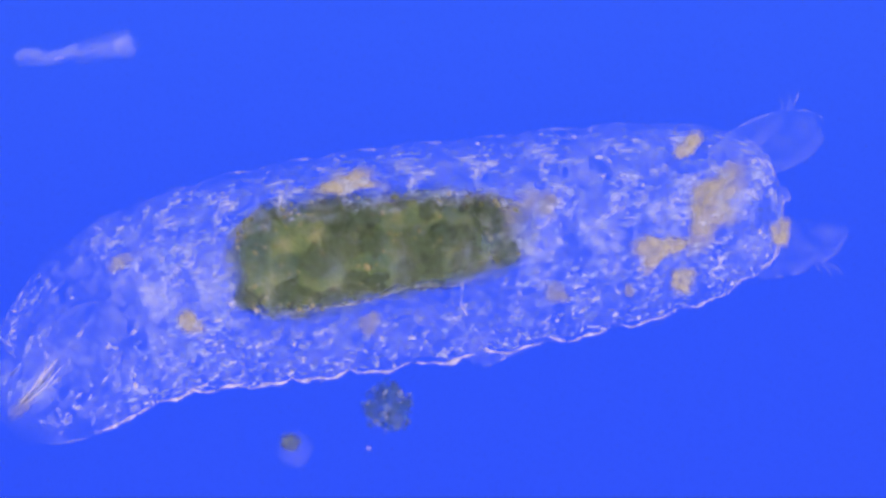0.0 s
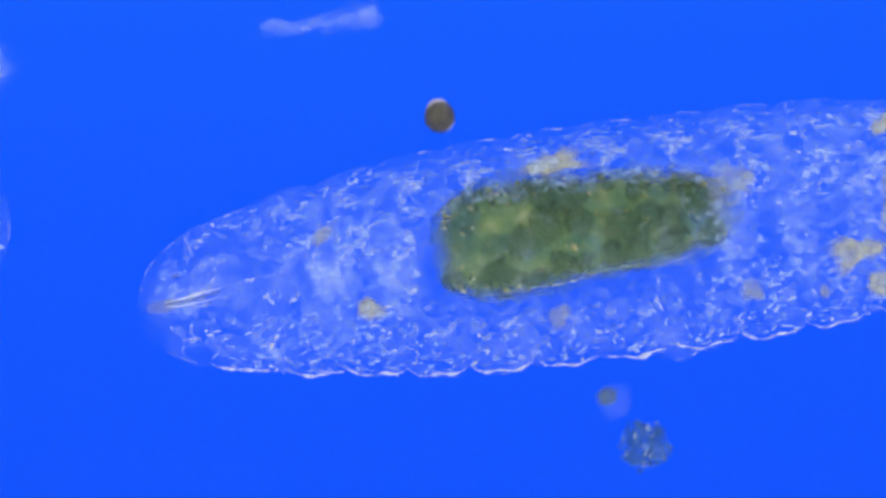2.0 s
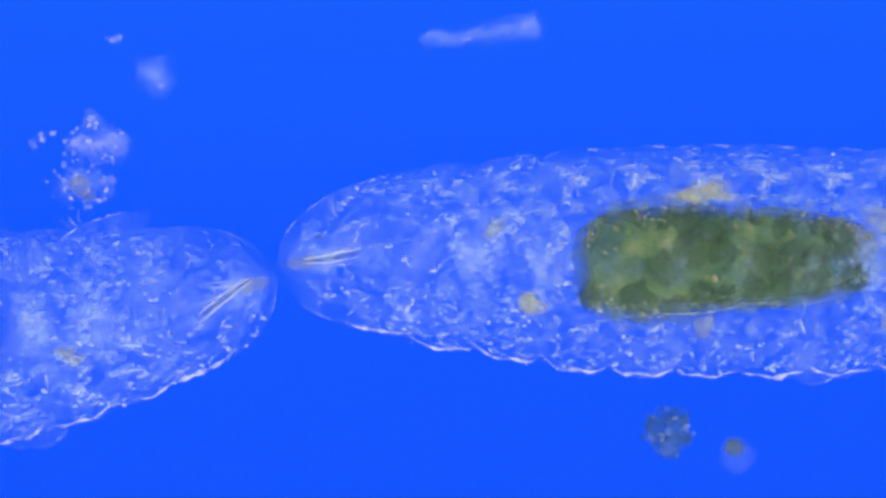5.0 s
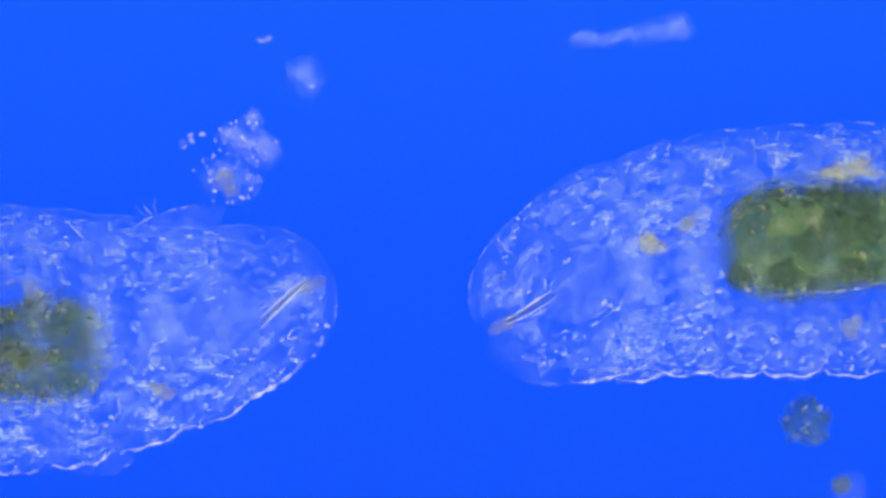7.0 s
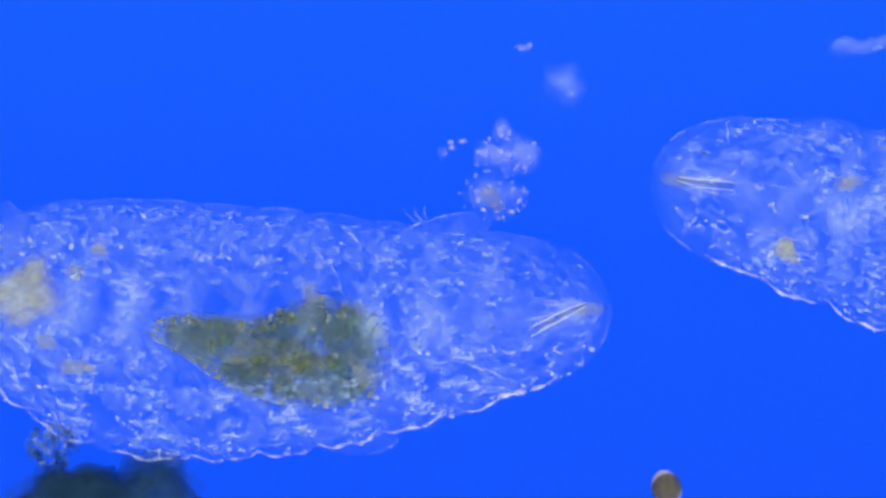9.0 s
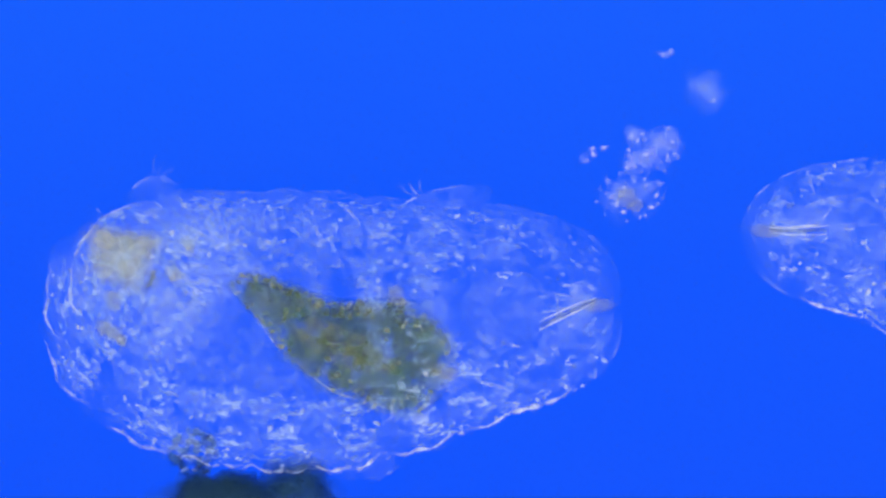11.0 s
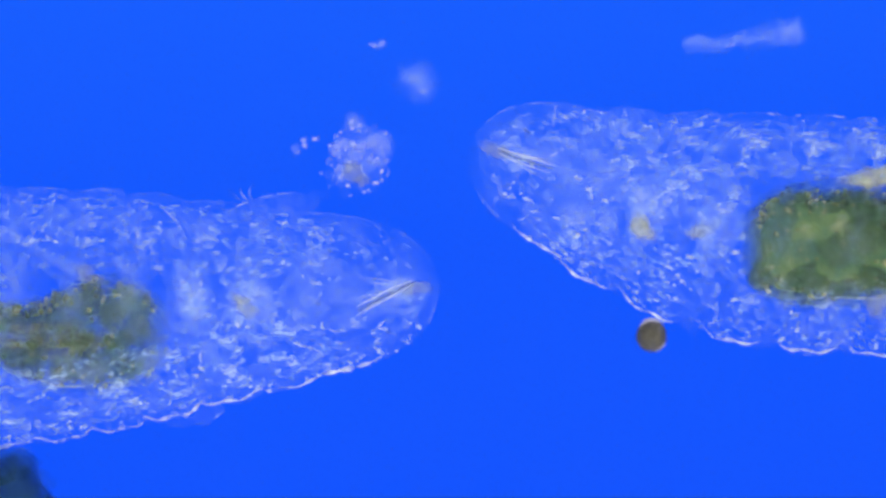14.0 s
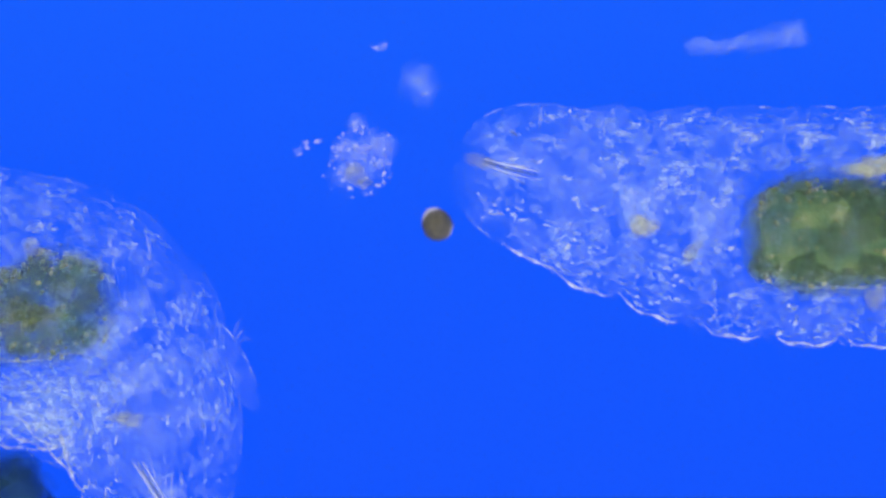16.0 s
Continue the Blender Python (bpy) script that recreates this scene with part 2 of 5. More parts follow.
def smooth_path(points, steps=18):
    """A smooth curve through a few points."""
    p = [np.array(q, float) for q in points]
    p = [2 * p[0] - p[1]] + p + [2 * p[-1] - p[-2]]
    out = []
    for i in range(1, len(p) - 2):
        for k in range(steps):
            t = k / steps
            out.append(0.5 * (2 * p[i] + (p[i + 1] - p[i - 1]) * t + (2 * p[i - 1] - 5 * p[i] + 4 * p[i + 1] - p[i + 2]) * t * t
                              + (3 * p[i] - p[i - 1] - 3 * p[i + 1] + p[i + 2]) * t ** 3))
    out.append(p[-2])
    return out


# ---- the setting ----
def sheet(name, half, z, material, label):
    v = [(-half, -half, z), (half, -half, z), (half, half, z), (-half, half, z)]
    ob = link_mesh(name, v, [(0, 1, 2, 3)], material, smooth=False)
    return tagged(ob, label, "backdrop", kind="structure")


sheet("backdrop", 14.0, -1.2, FIELD_BLUE, "evenly lit saturated blue light field under the slide")


def glass_slide():
    bm = bmesh.new()
    bmesh.ops.create_cube(bm, size=1.0, matrix=Matrix.LocRotScale((0, 0, -0.3), None, (9, 6, 0.6)))
    bmesh.ops.bevel(bm, geom=bm.edges[:], offset=0.02, segments=2, affect="EDGES")
    me = bpy.data.meshes.new("ground")
    bm.to_mesh(me)
    bm.free()
    me.materials.append(SLIDE_GLASS)
    ob = new("ground", me)
    ob.visible_shadow = False
    return tagged(ob, "clear glass microscope slide under a film of water", "slide", kind="structure")


glass_slide()

# ---- the two water bears ----
MID = 0.17          # height of the animals' axis over the slide
OVER = 0.042        # how far one segment's skin slides under the next
FLAT = 0.76         # a body is lower than it is wide


def bent(s, table):
    """A smooth profile through a short table of (place, value)."""
    xs, ys = [a for a, _ in table], [b for _, b in table]
    i = min(max(int(np.searchsorted(xs, s)) - 1, 0), len(xs) - 2)
    u = min(max((s - xs[i]) / (xs[i + 1] - xs[i]), 0), 1)
    m = [(ys[min(k + 1, len(xs) - 1)] - ys[max(k - 1, 0)]) / (xs[min(k + 1, len(xs) - 1)] - xs[max(k - 1, 0)]) for k in (i, i + 1)]
    h = xs[i + 1] - xs[i]
    return ((2 * u ** 3 - 3 * u ** 2 + 1) * ys[i] + (u ** 3 - 2 * u ** 2 + u) * h * m[0]
            + (-2 * u ** 3 + 3 * u ** 2) * ys[i + 1] + (u ** 3 - u ** 2) * h * m[1])


class Bear:
    """What sets one animal apart from the other: profile, joints and which flank lies towards the light."""

    def __init__(self, name, label, profile, joints, lit, seed, skin, belly):
        self.belly, self.haze = belly, 1.12
        self.clear = (0.09, 0.65) if lit > 0 else (0.105, 0.8)
        self.profile, self.joints, self.lit, self.seed, self.skin = profile, joints, lit, seed, skin
        self.thing = new(name)
        tagged(self.thing, label, "water bear")
        self.rng = random.Random(seed)
        self.pieces = []

    def width(self, s, side=0):
        """Half the body's width at s metres behind the mouth, with a bulge in each segment, deeper on the lit flank."""
        w = bent(s, self.profile)
        deep = 0.06 if side == self.lit else 0.035
        for a, b in zip(self.joints[1:], self.joints[2:]):
            if a <= s < b:
                u = (s - a) / (b - a)
                w *= 1 + deep * (abs(math.sin(math.pi * u)) ** 0.6 - 0.4)
                if side == self.lit:
                    w *= 1 + 0.012 * math.sin(4 * math.pi * u + 9 * a)
        return max(w, 0.002)

    def skin_piece(self, name, s0, s1, first, last, side, label=""):
        """One rigid half of a body ring, with its origin on the axis at its middle. Its skin thins out over the midline,
        where the other half takes over, and over its ends, where the next rings do."""
        mid = (s0 + s1) / 2
        a = s0 if first else s0 - OVER
        b = s1 if last else s1 + OVER
        n, m = 26, 26
        reach = math.acos(-0.46)
        vs, fs, th = [], [], []
        for i in range(n + 1):
            u = i / n
            if first:
                u = u ** 1.8
            if last:
                u = 1 - (1 - u) ** 1.8
            s = a + (b - a) * u
            fade = 1.0
            if not first:
                fade = min(fade, (s - a) / (2 * OVER))
            if not last:
                fade = min(fade, (b - s) / (2 * OVER))
            w = self.width(s, side)
            for j in range(m + 1):
                t = reach * (2 * j / m - 1)
                c, d = math.cos(t), math.sin(t)
                q = Vector((s * 9, side * c * 1.6, d * 1.6 + self.seed * 7))
                k = 1 + 0.055 * noise.noise(q) + 0.045 * noise.noise(q * 2.7)
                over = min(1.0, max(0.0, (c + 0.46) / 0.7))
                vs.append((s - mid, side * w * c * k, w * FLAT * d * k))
                # opacity rises towards the flank's rim, which paints the rim bright
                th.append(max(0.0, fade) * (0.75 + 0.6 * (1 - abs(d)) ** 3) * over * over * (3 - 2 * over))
        for i in range(n):
            for j in range(m):
                p = i * (m + 1) + j
                q = (p, p + m + 1, p + m + 2, p + 1)
                fs.append(q if side < 0 else q[::-1])
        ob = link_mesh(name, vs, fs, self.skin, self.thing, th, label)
        for mat, k in zip(INNER, (0.86, 0.58, 0.94)):
            th2 = []
            for (x, y, z), q in zip(vs, th):
                s = x + mid
                inside = min(1.0, max(0.0, min(s - self.belly[0], self.belly[1] - s) / 0.04))
                near = min(1.0, max(0.0, (self.clear[0] - abs(y) * k) / 0.03)) * inside
                throat = min(1.0, max(0.0, 1.4 * (1 - ((s - 0.21) / 0.13) ** 2 - (y * k / 0.1) ** 2)))
                th2.append(min(q, 1.0) * (1 - self.clear[1] * near) * (1 - 0.8 * throat) * self.haze * (0.45 + 0.55 * min(1.0, max(0.0, (s - 0.1) / 0.2))))
            link_mesh("inner_tissue", [((x * 0.94 + 0.06 * (b - mid) if first else x), y * k, z * k) for x, y, z in vs], fs, mat, ob, th2, "clouded pale inner tissue")
        self.pieces.append((ob, mid, s0, s1, first, side))
        self.fill(ob, s0, s1, mid, side)
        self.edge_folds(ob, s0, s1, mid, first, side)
        self.wrinkles(ob, s0, s1, mid, first, side)
        return ob

    def half_of(self, s, y):
        """The half ring that holds a place s metres behind the mouth, on y's side of the axis."""
        return next((p[0], p[1]) for p in self.pieces if p[2] <= s <= p[3] + 1e-6 and p[5] * y >= 0)

    def fill(self, ob, s0, s1, mid, side):
        """Round cells, granules in clumps, and streaks and grains that paint glints and shade inside half a ring."""
        r = self.rng
        cells, bits, dark = [], [], []
        area = (s1 - s0) / 0.12
        lit = side == self.lit

        def place(limit, low=0.0):
            for _ in range(9):
                s = r.uniform(max(s0, 0.035), s1)
                w = self.width(s, side) * limit
                y = w * r.uniform(low, 1.0)
                if not (self.belly[0] < s < self.belly[1] and y < 0.105):
                    break
            z = r.choice((-1, 1)) * FLAT * math.sqrt(max(w * w - y * y, 0)) * r.uniform(0.2, 0.95)
            return s - mid, side * y, z

        def clump(x, y, z, lean, count, spread, big=1.0):
            """A short uneven chain of touching granules."""
            way = lean
            for _ in range(count):
                k = min(0.0012 * big * math.exp(r.gauss(0.3, 0.45)), 0.0046)
                bits.append(((x, y, z + r.gauss(0, 0.002)), (k * r.uniform(0.9, 2.2), k * r.uniform(0.6, 1.1), k), way + r.uniform(-0.6, 0.6)))
                if abs(y) > 0.97 * self.width(x + mid, side):
                    break
                way = lean + r.gauss(0, 0.7)
                step = k * r.uniform(0.8, 2.6) * spread
                x, y = x + step * math.cos(way), y + step * math.sin(way)

        for _ in range(round((0 if s0 == 0 else 3.2) * area + r.random())):
            k = r.uniform(0.009, 0.022)
            cells.append((place(0.85, 0.1), (k * r.uniform(0.9, 1.5), k * r.uniform(0.7, 1.1), k * 0.8), r.uniform(-0.9, 0.9)))
        tilt = self.lit * -0.3
        # denser on the lit flank, where some of them paint glints
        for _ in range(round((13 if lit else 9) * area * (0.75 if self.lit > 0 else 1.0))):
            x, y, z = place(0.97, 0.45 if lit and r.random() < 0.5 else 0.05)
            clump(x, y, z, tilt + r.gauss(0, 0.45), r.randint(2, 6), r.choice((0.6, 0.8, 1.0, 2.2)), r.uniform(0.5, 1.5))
        for _ in range(round(5 * area)):
            k = 0.0007 * math.exp(r.gauss(0.4, 0.4))
            bits.append((place(0.97), (k * r.uniform(1, 1.6), k, k), r.uniform(-1.5, 1.5)))
        for _ in range(round(3 * area)):
            k = r.uniform(0.0006, 0.0011)
            bits.append((place(0.95), (k * r.uniform(7, 16), k, k), tilt + r.uniform(-0.5, 0.5)))
        # dark grains painted in as the granules' shaded sides
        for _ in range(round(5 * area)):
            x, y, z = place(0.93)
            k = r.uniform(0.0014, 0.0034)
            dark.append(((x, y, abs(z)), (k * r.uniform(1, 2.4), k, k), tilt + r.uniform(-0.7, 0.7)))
        # extra white grains paint the gleam along the lit edge
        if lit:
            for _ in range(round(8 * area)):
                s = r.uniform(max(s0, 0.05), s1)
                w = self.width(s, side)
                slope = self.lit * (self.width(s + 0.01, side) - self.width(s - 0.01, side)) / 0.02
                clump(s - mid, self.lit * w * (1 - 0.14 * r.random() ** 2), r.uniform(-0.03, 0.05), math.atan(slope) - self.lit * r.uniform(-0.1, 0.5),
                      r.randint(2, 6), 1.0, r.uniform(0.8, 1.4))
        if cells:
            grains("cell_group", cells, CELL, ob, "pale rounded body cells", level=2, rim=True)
        grains("granulation", bits, GRANULE, ob, "white refractile granules and painted glints", level=1)
        grains("shade_fleck_group", dark, SHADE_FLECK, ob, "dark blue flecks painting the shaded sides of granules", level=1)

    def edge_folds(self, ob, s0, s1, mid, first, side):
        """The skin's edge: scalloped folds with rim light painted white on the lit flank, a thin line on the other."""
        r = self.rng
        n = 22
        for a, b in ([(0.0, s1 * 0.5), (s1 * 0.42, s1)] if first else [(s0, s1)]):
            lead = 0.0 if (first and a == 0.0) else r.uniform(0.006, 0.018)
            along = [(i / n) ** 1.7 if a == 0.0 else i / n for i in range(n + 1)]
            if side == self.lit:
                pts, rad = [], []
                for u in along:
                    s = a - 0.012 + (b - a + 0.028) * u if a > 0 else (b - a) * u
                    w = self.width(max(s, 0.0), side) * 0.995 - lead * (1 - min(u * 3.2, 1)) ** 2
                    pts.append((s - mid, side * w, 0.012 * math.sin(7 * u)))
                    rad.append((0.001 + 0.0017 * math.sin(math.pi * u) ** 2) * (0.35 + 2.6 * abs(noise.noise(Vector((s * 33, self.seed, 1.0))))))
                strand("edge_fold", pts, rad, FOLD if not (first and a == 0.0) else FOLD_DIM, ob, "edge of the cuticle with its rim light painted white")
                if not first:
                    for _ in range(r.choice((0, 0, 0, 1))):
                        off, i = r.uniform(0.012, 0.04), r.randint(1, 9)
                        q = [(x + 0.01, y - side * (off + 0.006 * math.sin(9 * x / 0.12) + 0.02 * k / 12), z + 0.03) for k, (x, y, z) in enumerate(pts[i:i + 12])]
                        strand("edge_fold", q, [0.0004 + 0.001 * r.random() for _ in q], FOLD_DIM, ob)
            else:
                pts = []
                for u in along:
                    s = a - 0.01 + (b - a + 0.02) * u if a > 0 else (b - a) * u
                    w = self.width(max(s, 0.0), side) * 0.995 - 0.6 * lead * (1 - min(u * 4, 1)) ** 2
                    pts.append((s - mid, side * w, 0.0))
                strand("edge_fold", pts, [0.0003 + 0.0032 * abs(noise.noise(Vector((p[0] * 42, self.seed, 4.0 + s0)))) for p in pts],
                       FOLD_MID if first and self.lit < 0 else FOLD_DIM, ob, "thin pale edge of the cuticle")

    def wrinkles(self, ob, s0, s1, mid, first, side):
        """Thin pale creases that run obliquely over the skin's upper face."""
        r = self.rng
        for _ in range(2 if first else r.choice((1, 2, 2, 3))):
            s, lean = r.uniform(max(s0, 0.06), s1), r.uniform(-0.5, 0.5)
            lo = r.uniform(0.3, 0.8)
            hi = min(0.99, lo + r.uniform(0.12, 0.35))
            pts, bow = [], r.uniform(-0.02, 0.02)
            for i in range(13):
                u = i / 12
                f = lo + (hi - lo) * u
                x = s + lean * (f - lo) * 0.2 + bow * math.sin(math.pi * u) + 0.003 * math.sin(9 * u + s * 40)
                w = self.width(max(x, 0.01), side)
                pts.append((x - mid, side * w * f, w * FLAT * math.sqrt(max(0.0, 1 - f * f)) * 0.9))
            strand("wrinkle", pts, [0.0003 + 0.0019 * abs(noise.noise(Vector((i * 0.45, s * 31, self.seed)))) for i in range(13)], FOLD if r.random() < 0.25 else FOLD_MID, ob)

    def leg(self, s, y, size, turn, claws=False):
        """A stubby clear lobe of a leg with a thin bright rim and claws, growing out of half a ring."""
        ob, mid = self.half_of(min(s, self.joints[-1]), y)
        lobe = lump("leg", size, self.skin, ob, (s - mid, y, -0.01), turn, self.rng.randint(1, 99), 0.22, 1.3, 4, (-1.0, 0.2), "stubby clear leg")
        out = math.copysign(1, y)
        for a0, a1 in ((0.1, 1.1), (1.25, 2.2), (2.4, 3.0)):
            rim = [(size[0] * math.cos(a), out * size[1] * math.sin(a), 0.0) for a in np.linspace(a0, a1, 14)]
            strand("edge_fold", rim, [0.0005 + 0.0016 * abs(noise.noise(Vector((p[0] * 40, s * 9, 2.0)))) for p in rim], FOLD_MID if claws else FOLD_DIM, ob).matrix_basis = lobe.matrix_basis
        if claws:
            for k in (-1, 0, 1):
                tip = [(size[0] * 0.5 + 0.008 * k, out * size[1] * 0.85, 0), (size[0] * 0.62 + 0.014 * k, out * (size[1] * 0.85 + 0.016), 0.004),
                       (size[0] * 0.62 + 0.022 * k, out * (size[1] * 0.85 + 0.03), 0.0)]
                path = smooth_path(tip, 5)
                strand("claw", path, list(np.linspace(0.0014, 0.0004, len(path))), FOLD_DIM, ob).matrix_basis = lobe.matrix_basis


def mouth_parts(bear, lean, shift):
    """The mouth tube with its pair of stylets, the sucking bulb and the muscle strands that fan out behind the mouth.
    It is a part of its own that moves inside the head, with its origin at the mouth."""
    r = bear.rng
    up = -bear.lit
    mouth = lump("mouth_tube", (0.034, 0.014, 0.012), MOUTH, bear.thing, (0, 0, 0), 0, bear.seed + 5, 0.3, 2.0, 3, (0.0, 1.0), "dull tan mouth tube")
    # the tube's own shape lies a little behind the mouth
    mouth.data.transform(Matrix.Translation((0.045, 0, 0.02)))

    def line(name, points, radius, mat, label="", steps=9):
        path = smooth_path(points, steps)
        n = len(path)
        strand(name, path, [radius * (0.3 + 0.7 * math.sin(math.pi * (0.06 + 0.9 * i / (n - 1)))) for i in range(n)], mat, mouth, label)

    for y0, y1, mat, rad in ((0.010, 0.019, STYLET_PALE, 0.0014), (0.004, 0.012, STYLET_DARK, 0.0017), (-0.003, 0.004, STYLET_PALE, 0.0011)):
        line("stylet", [(0.048, y0 * 0.5 + shift, 0.03), (0.09, y0 + lean * 0.05 + shift, 0.035), (0.15, y1 + lean * 0.115 + shift, 0.03)], rad, mat,
             "pale needle-like stylet" if mat is STYLET_PALE else "dark stylet sheath")
    line("throat_tube", [(0.145, 0.017 + lean * 0.11 + shift, 0.03), (0.2, 0.026 + lean * 0.16 + shift, 0.03), (0.26, 0.03 + lean * 0.2 + shift, 0.03)], 0.0011, FOLD_DIM, "pale throat tube")
    for _ in range(6):
        y = r.uniform(-0.1, 0.1)
        z = r.uniform(-0.04, 0.08)
        line("muscle_strand", [(r.uniform(0.03, 0.07), y * 0.2, z), (0.11, y * 0.65 + r.uniform(-0.01, 0.01), z), (r.uniform(0.15, 0.25), y, z)], 0.0011, FOLD_DIM)
    # a bent bright band over the tube, and a curved one below it
    line("muscle_strand", [(0.08, up * 0.008, 0.05), (0.12, up * 0.014, 0.06), (0.138, up * 0.024, 0.06), (0.152, up * 0.046, 0.06)], 0.0013, FOLD)
    line("muscle_strand", [(0.17, -up * 0.075, 0.05), (0.215, -up * 0.07, 0.06), (0.27, -up * 0.045, 0.06)], 0.0012, FOLD_DIM)
    # the round sucking bulb behind the mouth, seen as a faint ring
    lump("pharynx", (0.085, 0.062, 0.04), CUTICLE_DIM, mouth, (0.2, 0.0, 0.0), 0, bear.seed + 2, 0.12, 1.3, 3, (-1.0, 0.1), "faint round pharynx bulb")
    for a0, a1 in ((0.3, 1.7), (2.3, 3.6), (4.2, 5.8)):
        ring = [(0.2 + 0.085 * math.cos(a), 0.062 * math.sin(a), 0.0) for a in np.linspace(a0, a1, 16)]
        strand("bulb_edge", ring, [0.0004 + 0.0009 * math.sin(math.pi * i / 15) for i in range(16)], FOLD_DIM, mouth)
    bits = [((r.uniform(0.05, 0.24), bear.lit * r.uniform(0.04, 0.12), r.uniform(0.0, 0.08)), (r.uniform(0.003, 0.011), 0.0015, 0.0015), r.uniform(-0.5, 0.5)) for _ in range(14)]
    grains("granulation", [b for b in bits if abs(b[0][1]) < 0.8 * bear.width(b[0][0])], GRANULE, mouth, "white refractile granules and painted glints")
    return mouth


def gut_mesh(bear, length, upper, lower, material, cell_material, fade, step, crumbs, label):
    """The food-filled gut: a lumpy bag with rounded cells pressed against its wall, and crumbs along its rim."""
    n, m = 80, 56
    vs, fs, th = [], [], []
    high = 0.05
    for i in range(n + 1):
        x = length * i / n
        up, low = max(bent(x, upper), 0.001) * 1.06, max(bent(x, lower), 0.001) * 1.06
        end = min(1.0, (x + 0.004) / 0.05) * min(1.0, (length - x + 0.004) / 0.09)
        for j in range(m):
            t = 2 * math.pi * j / m
            c, d = math.cos(t), math.sin(t)
            c1 = math.copysign(abs(c) ** 0.75, c)
            q = Vector((x * 17, c * 2.2, d * 2.2 + bear.seed))
            k = 1 + 0.14 * noise.noise(q) + 0.1 * noise.noise(q * 2.6) + 0.07 * noise.noise(q * 6.1)
            # the upper flank is the one away from the light
            y = (-bear.lit * up if c > 0 else bear.lit * low) * abs(c1) * k
            vs.append((x + 0.012 * noise.noise(q * 1.9), y, high * math.sqrt(end) * d * k))
            rim = min(1.0, abs(d) / 0.92) ** 2.0
            th.append(max(0.0, (0.02 + 0.98 * rim) * bent(x, fade)))
    for i in range(n):
        for j in range(m):
            p, r = i * m + j, i * m + (j + 1) % m
            fs.append((p, p + m, r + m, r) if bear.lit < 0 else (p, r, r + m, p + m))
    gut = link_mesh("gut", vs, fs, material, bear.thing, th, label)
    r = bear.rng
    x = step * 0.9
    while x < length - step * 0.8:
        up, low = bent(x, upper), bent(x, lower)
        count = max(1, int((up + low) / (step * 0.95)))
        for k in range(count):
            f = (k + 0.5 + r.uniform(-0.22, 0.22)) / count
            y = -bear.lit * (up - (up + low) * f)
            half = up if f < 0.5 else low
            size = step * r.uniform(0.46, 0.64)
            y = math.copysign(min(abs(y), max(half - size * 1.15, 0.0)), y)
            z = high * math.sqrt(max(0.05, 1 - (y / max(half, 0.01)) ** 2)) - 0.002
            if r.random() < 0.9:
                mat = GUT_TEAL if x < step * 2.2 and r.random() < 0.5 else cell_material
                lump("gut_cell", (size * r.uniform(0.9, 1.2), size, size * 0.4), mat, gut,
                     (x + r.uniform(-0.3, 0.3) * step, y * 0.92, z), r.uniform(0, 180), r.randint(1, 999), 0.3, 1.5, 3, (0.05, 0.95))
        x += step * 0.93
    bits = []
    for _ in range(crumbs):
        x = length * (0.05 + 0.9 * r.random() ** 1.2)
        up, low = bent(x, upper), bent(x, lower)
        f = r.choice((r.uniform(0.03, 0.2), r.uniform(0.03, 0.2), r.uniform(0.8, 0.97), r.uniform(0.08, 0.92)))
        y = -bear.lit * (up - (up + low) * f)
        k = 0.0016 * math.exp(r.gauss(0.35, 0.45))
        half = max(up if f < 0.5 else low, 0.01)
        bits.append(((x, y, high * math.sqrt(max(0.03, 1 - min(1, (y / half) ** 2))) + r.uniform(0.0, 0.008)), (k * r.uniform(1, 1.8), k, k), r.uniform(-1.5, 1.5)))
    grains("crumb_layer", bits, CRUMB, gut, "yellow-green crumbs on the gut wall")
    # the glint where the gut wall catches the light, painted as a white strand
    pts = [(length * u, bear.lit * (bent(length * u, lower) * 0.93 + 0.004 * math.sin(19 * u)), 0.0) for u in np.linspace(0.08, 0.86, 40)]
    strand("gut_wall_glint", pts, [0.0003 + 0.0034 * abs(noise.noise(Vector((p[0] * 34, 3.0, bear.seed)))) for p in pts], FOLD, gut, "pale glint painted along the gut wall")
    return gut


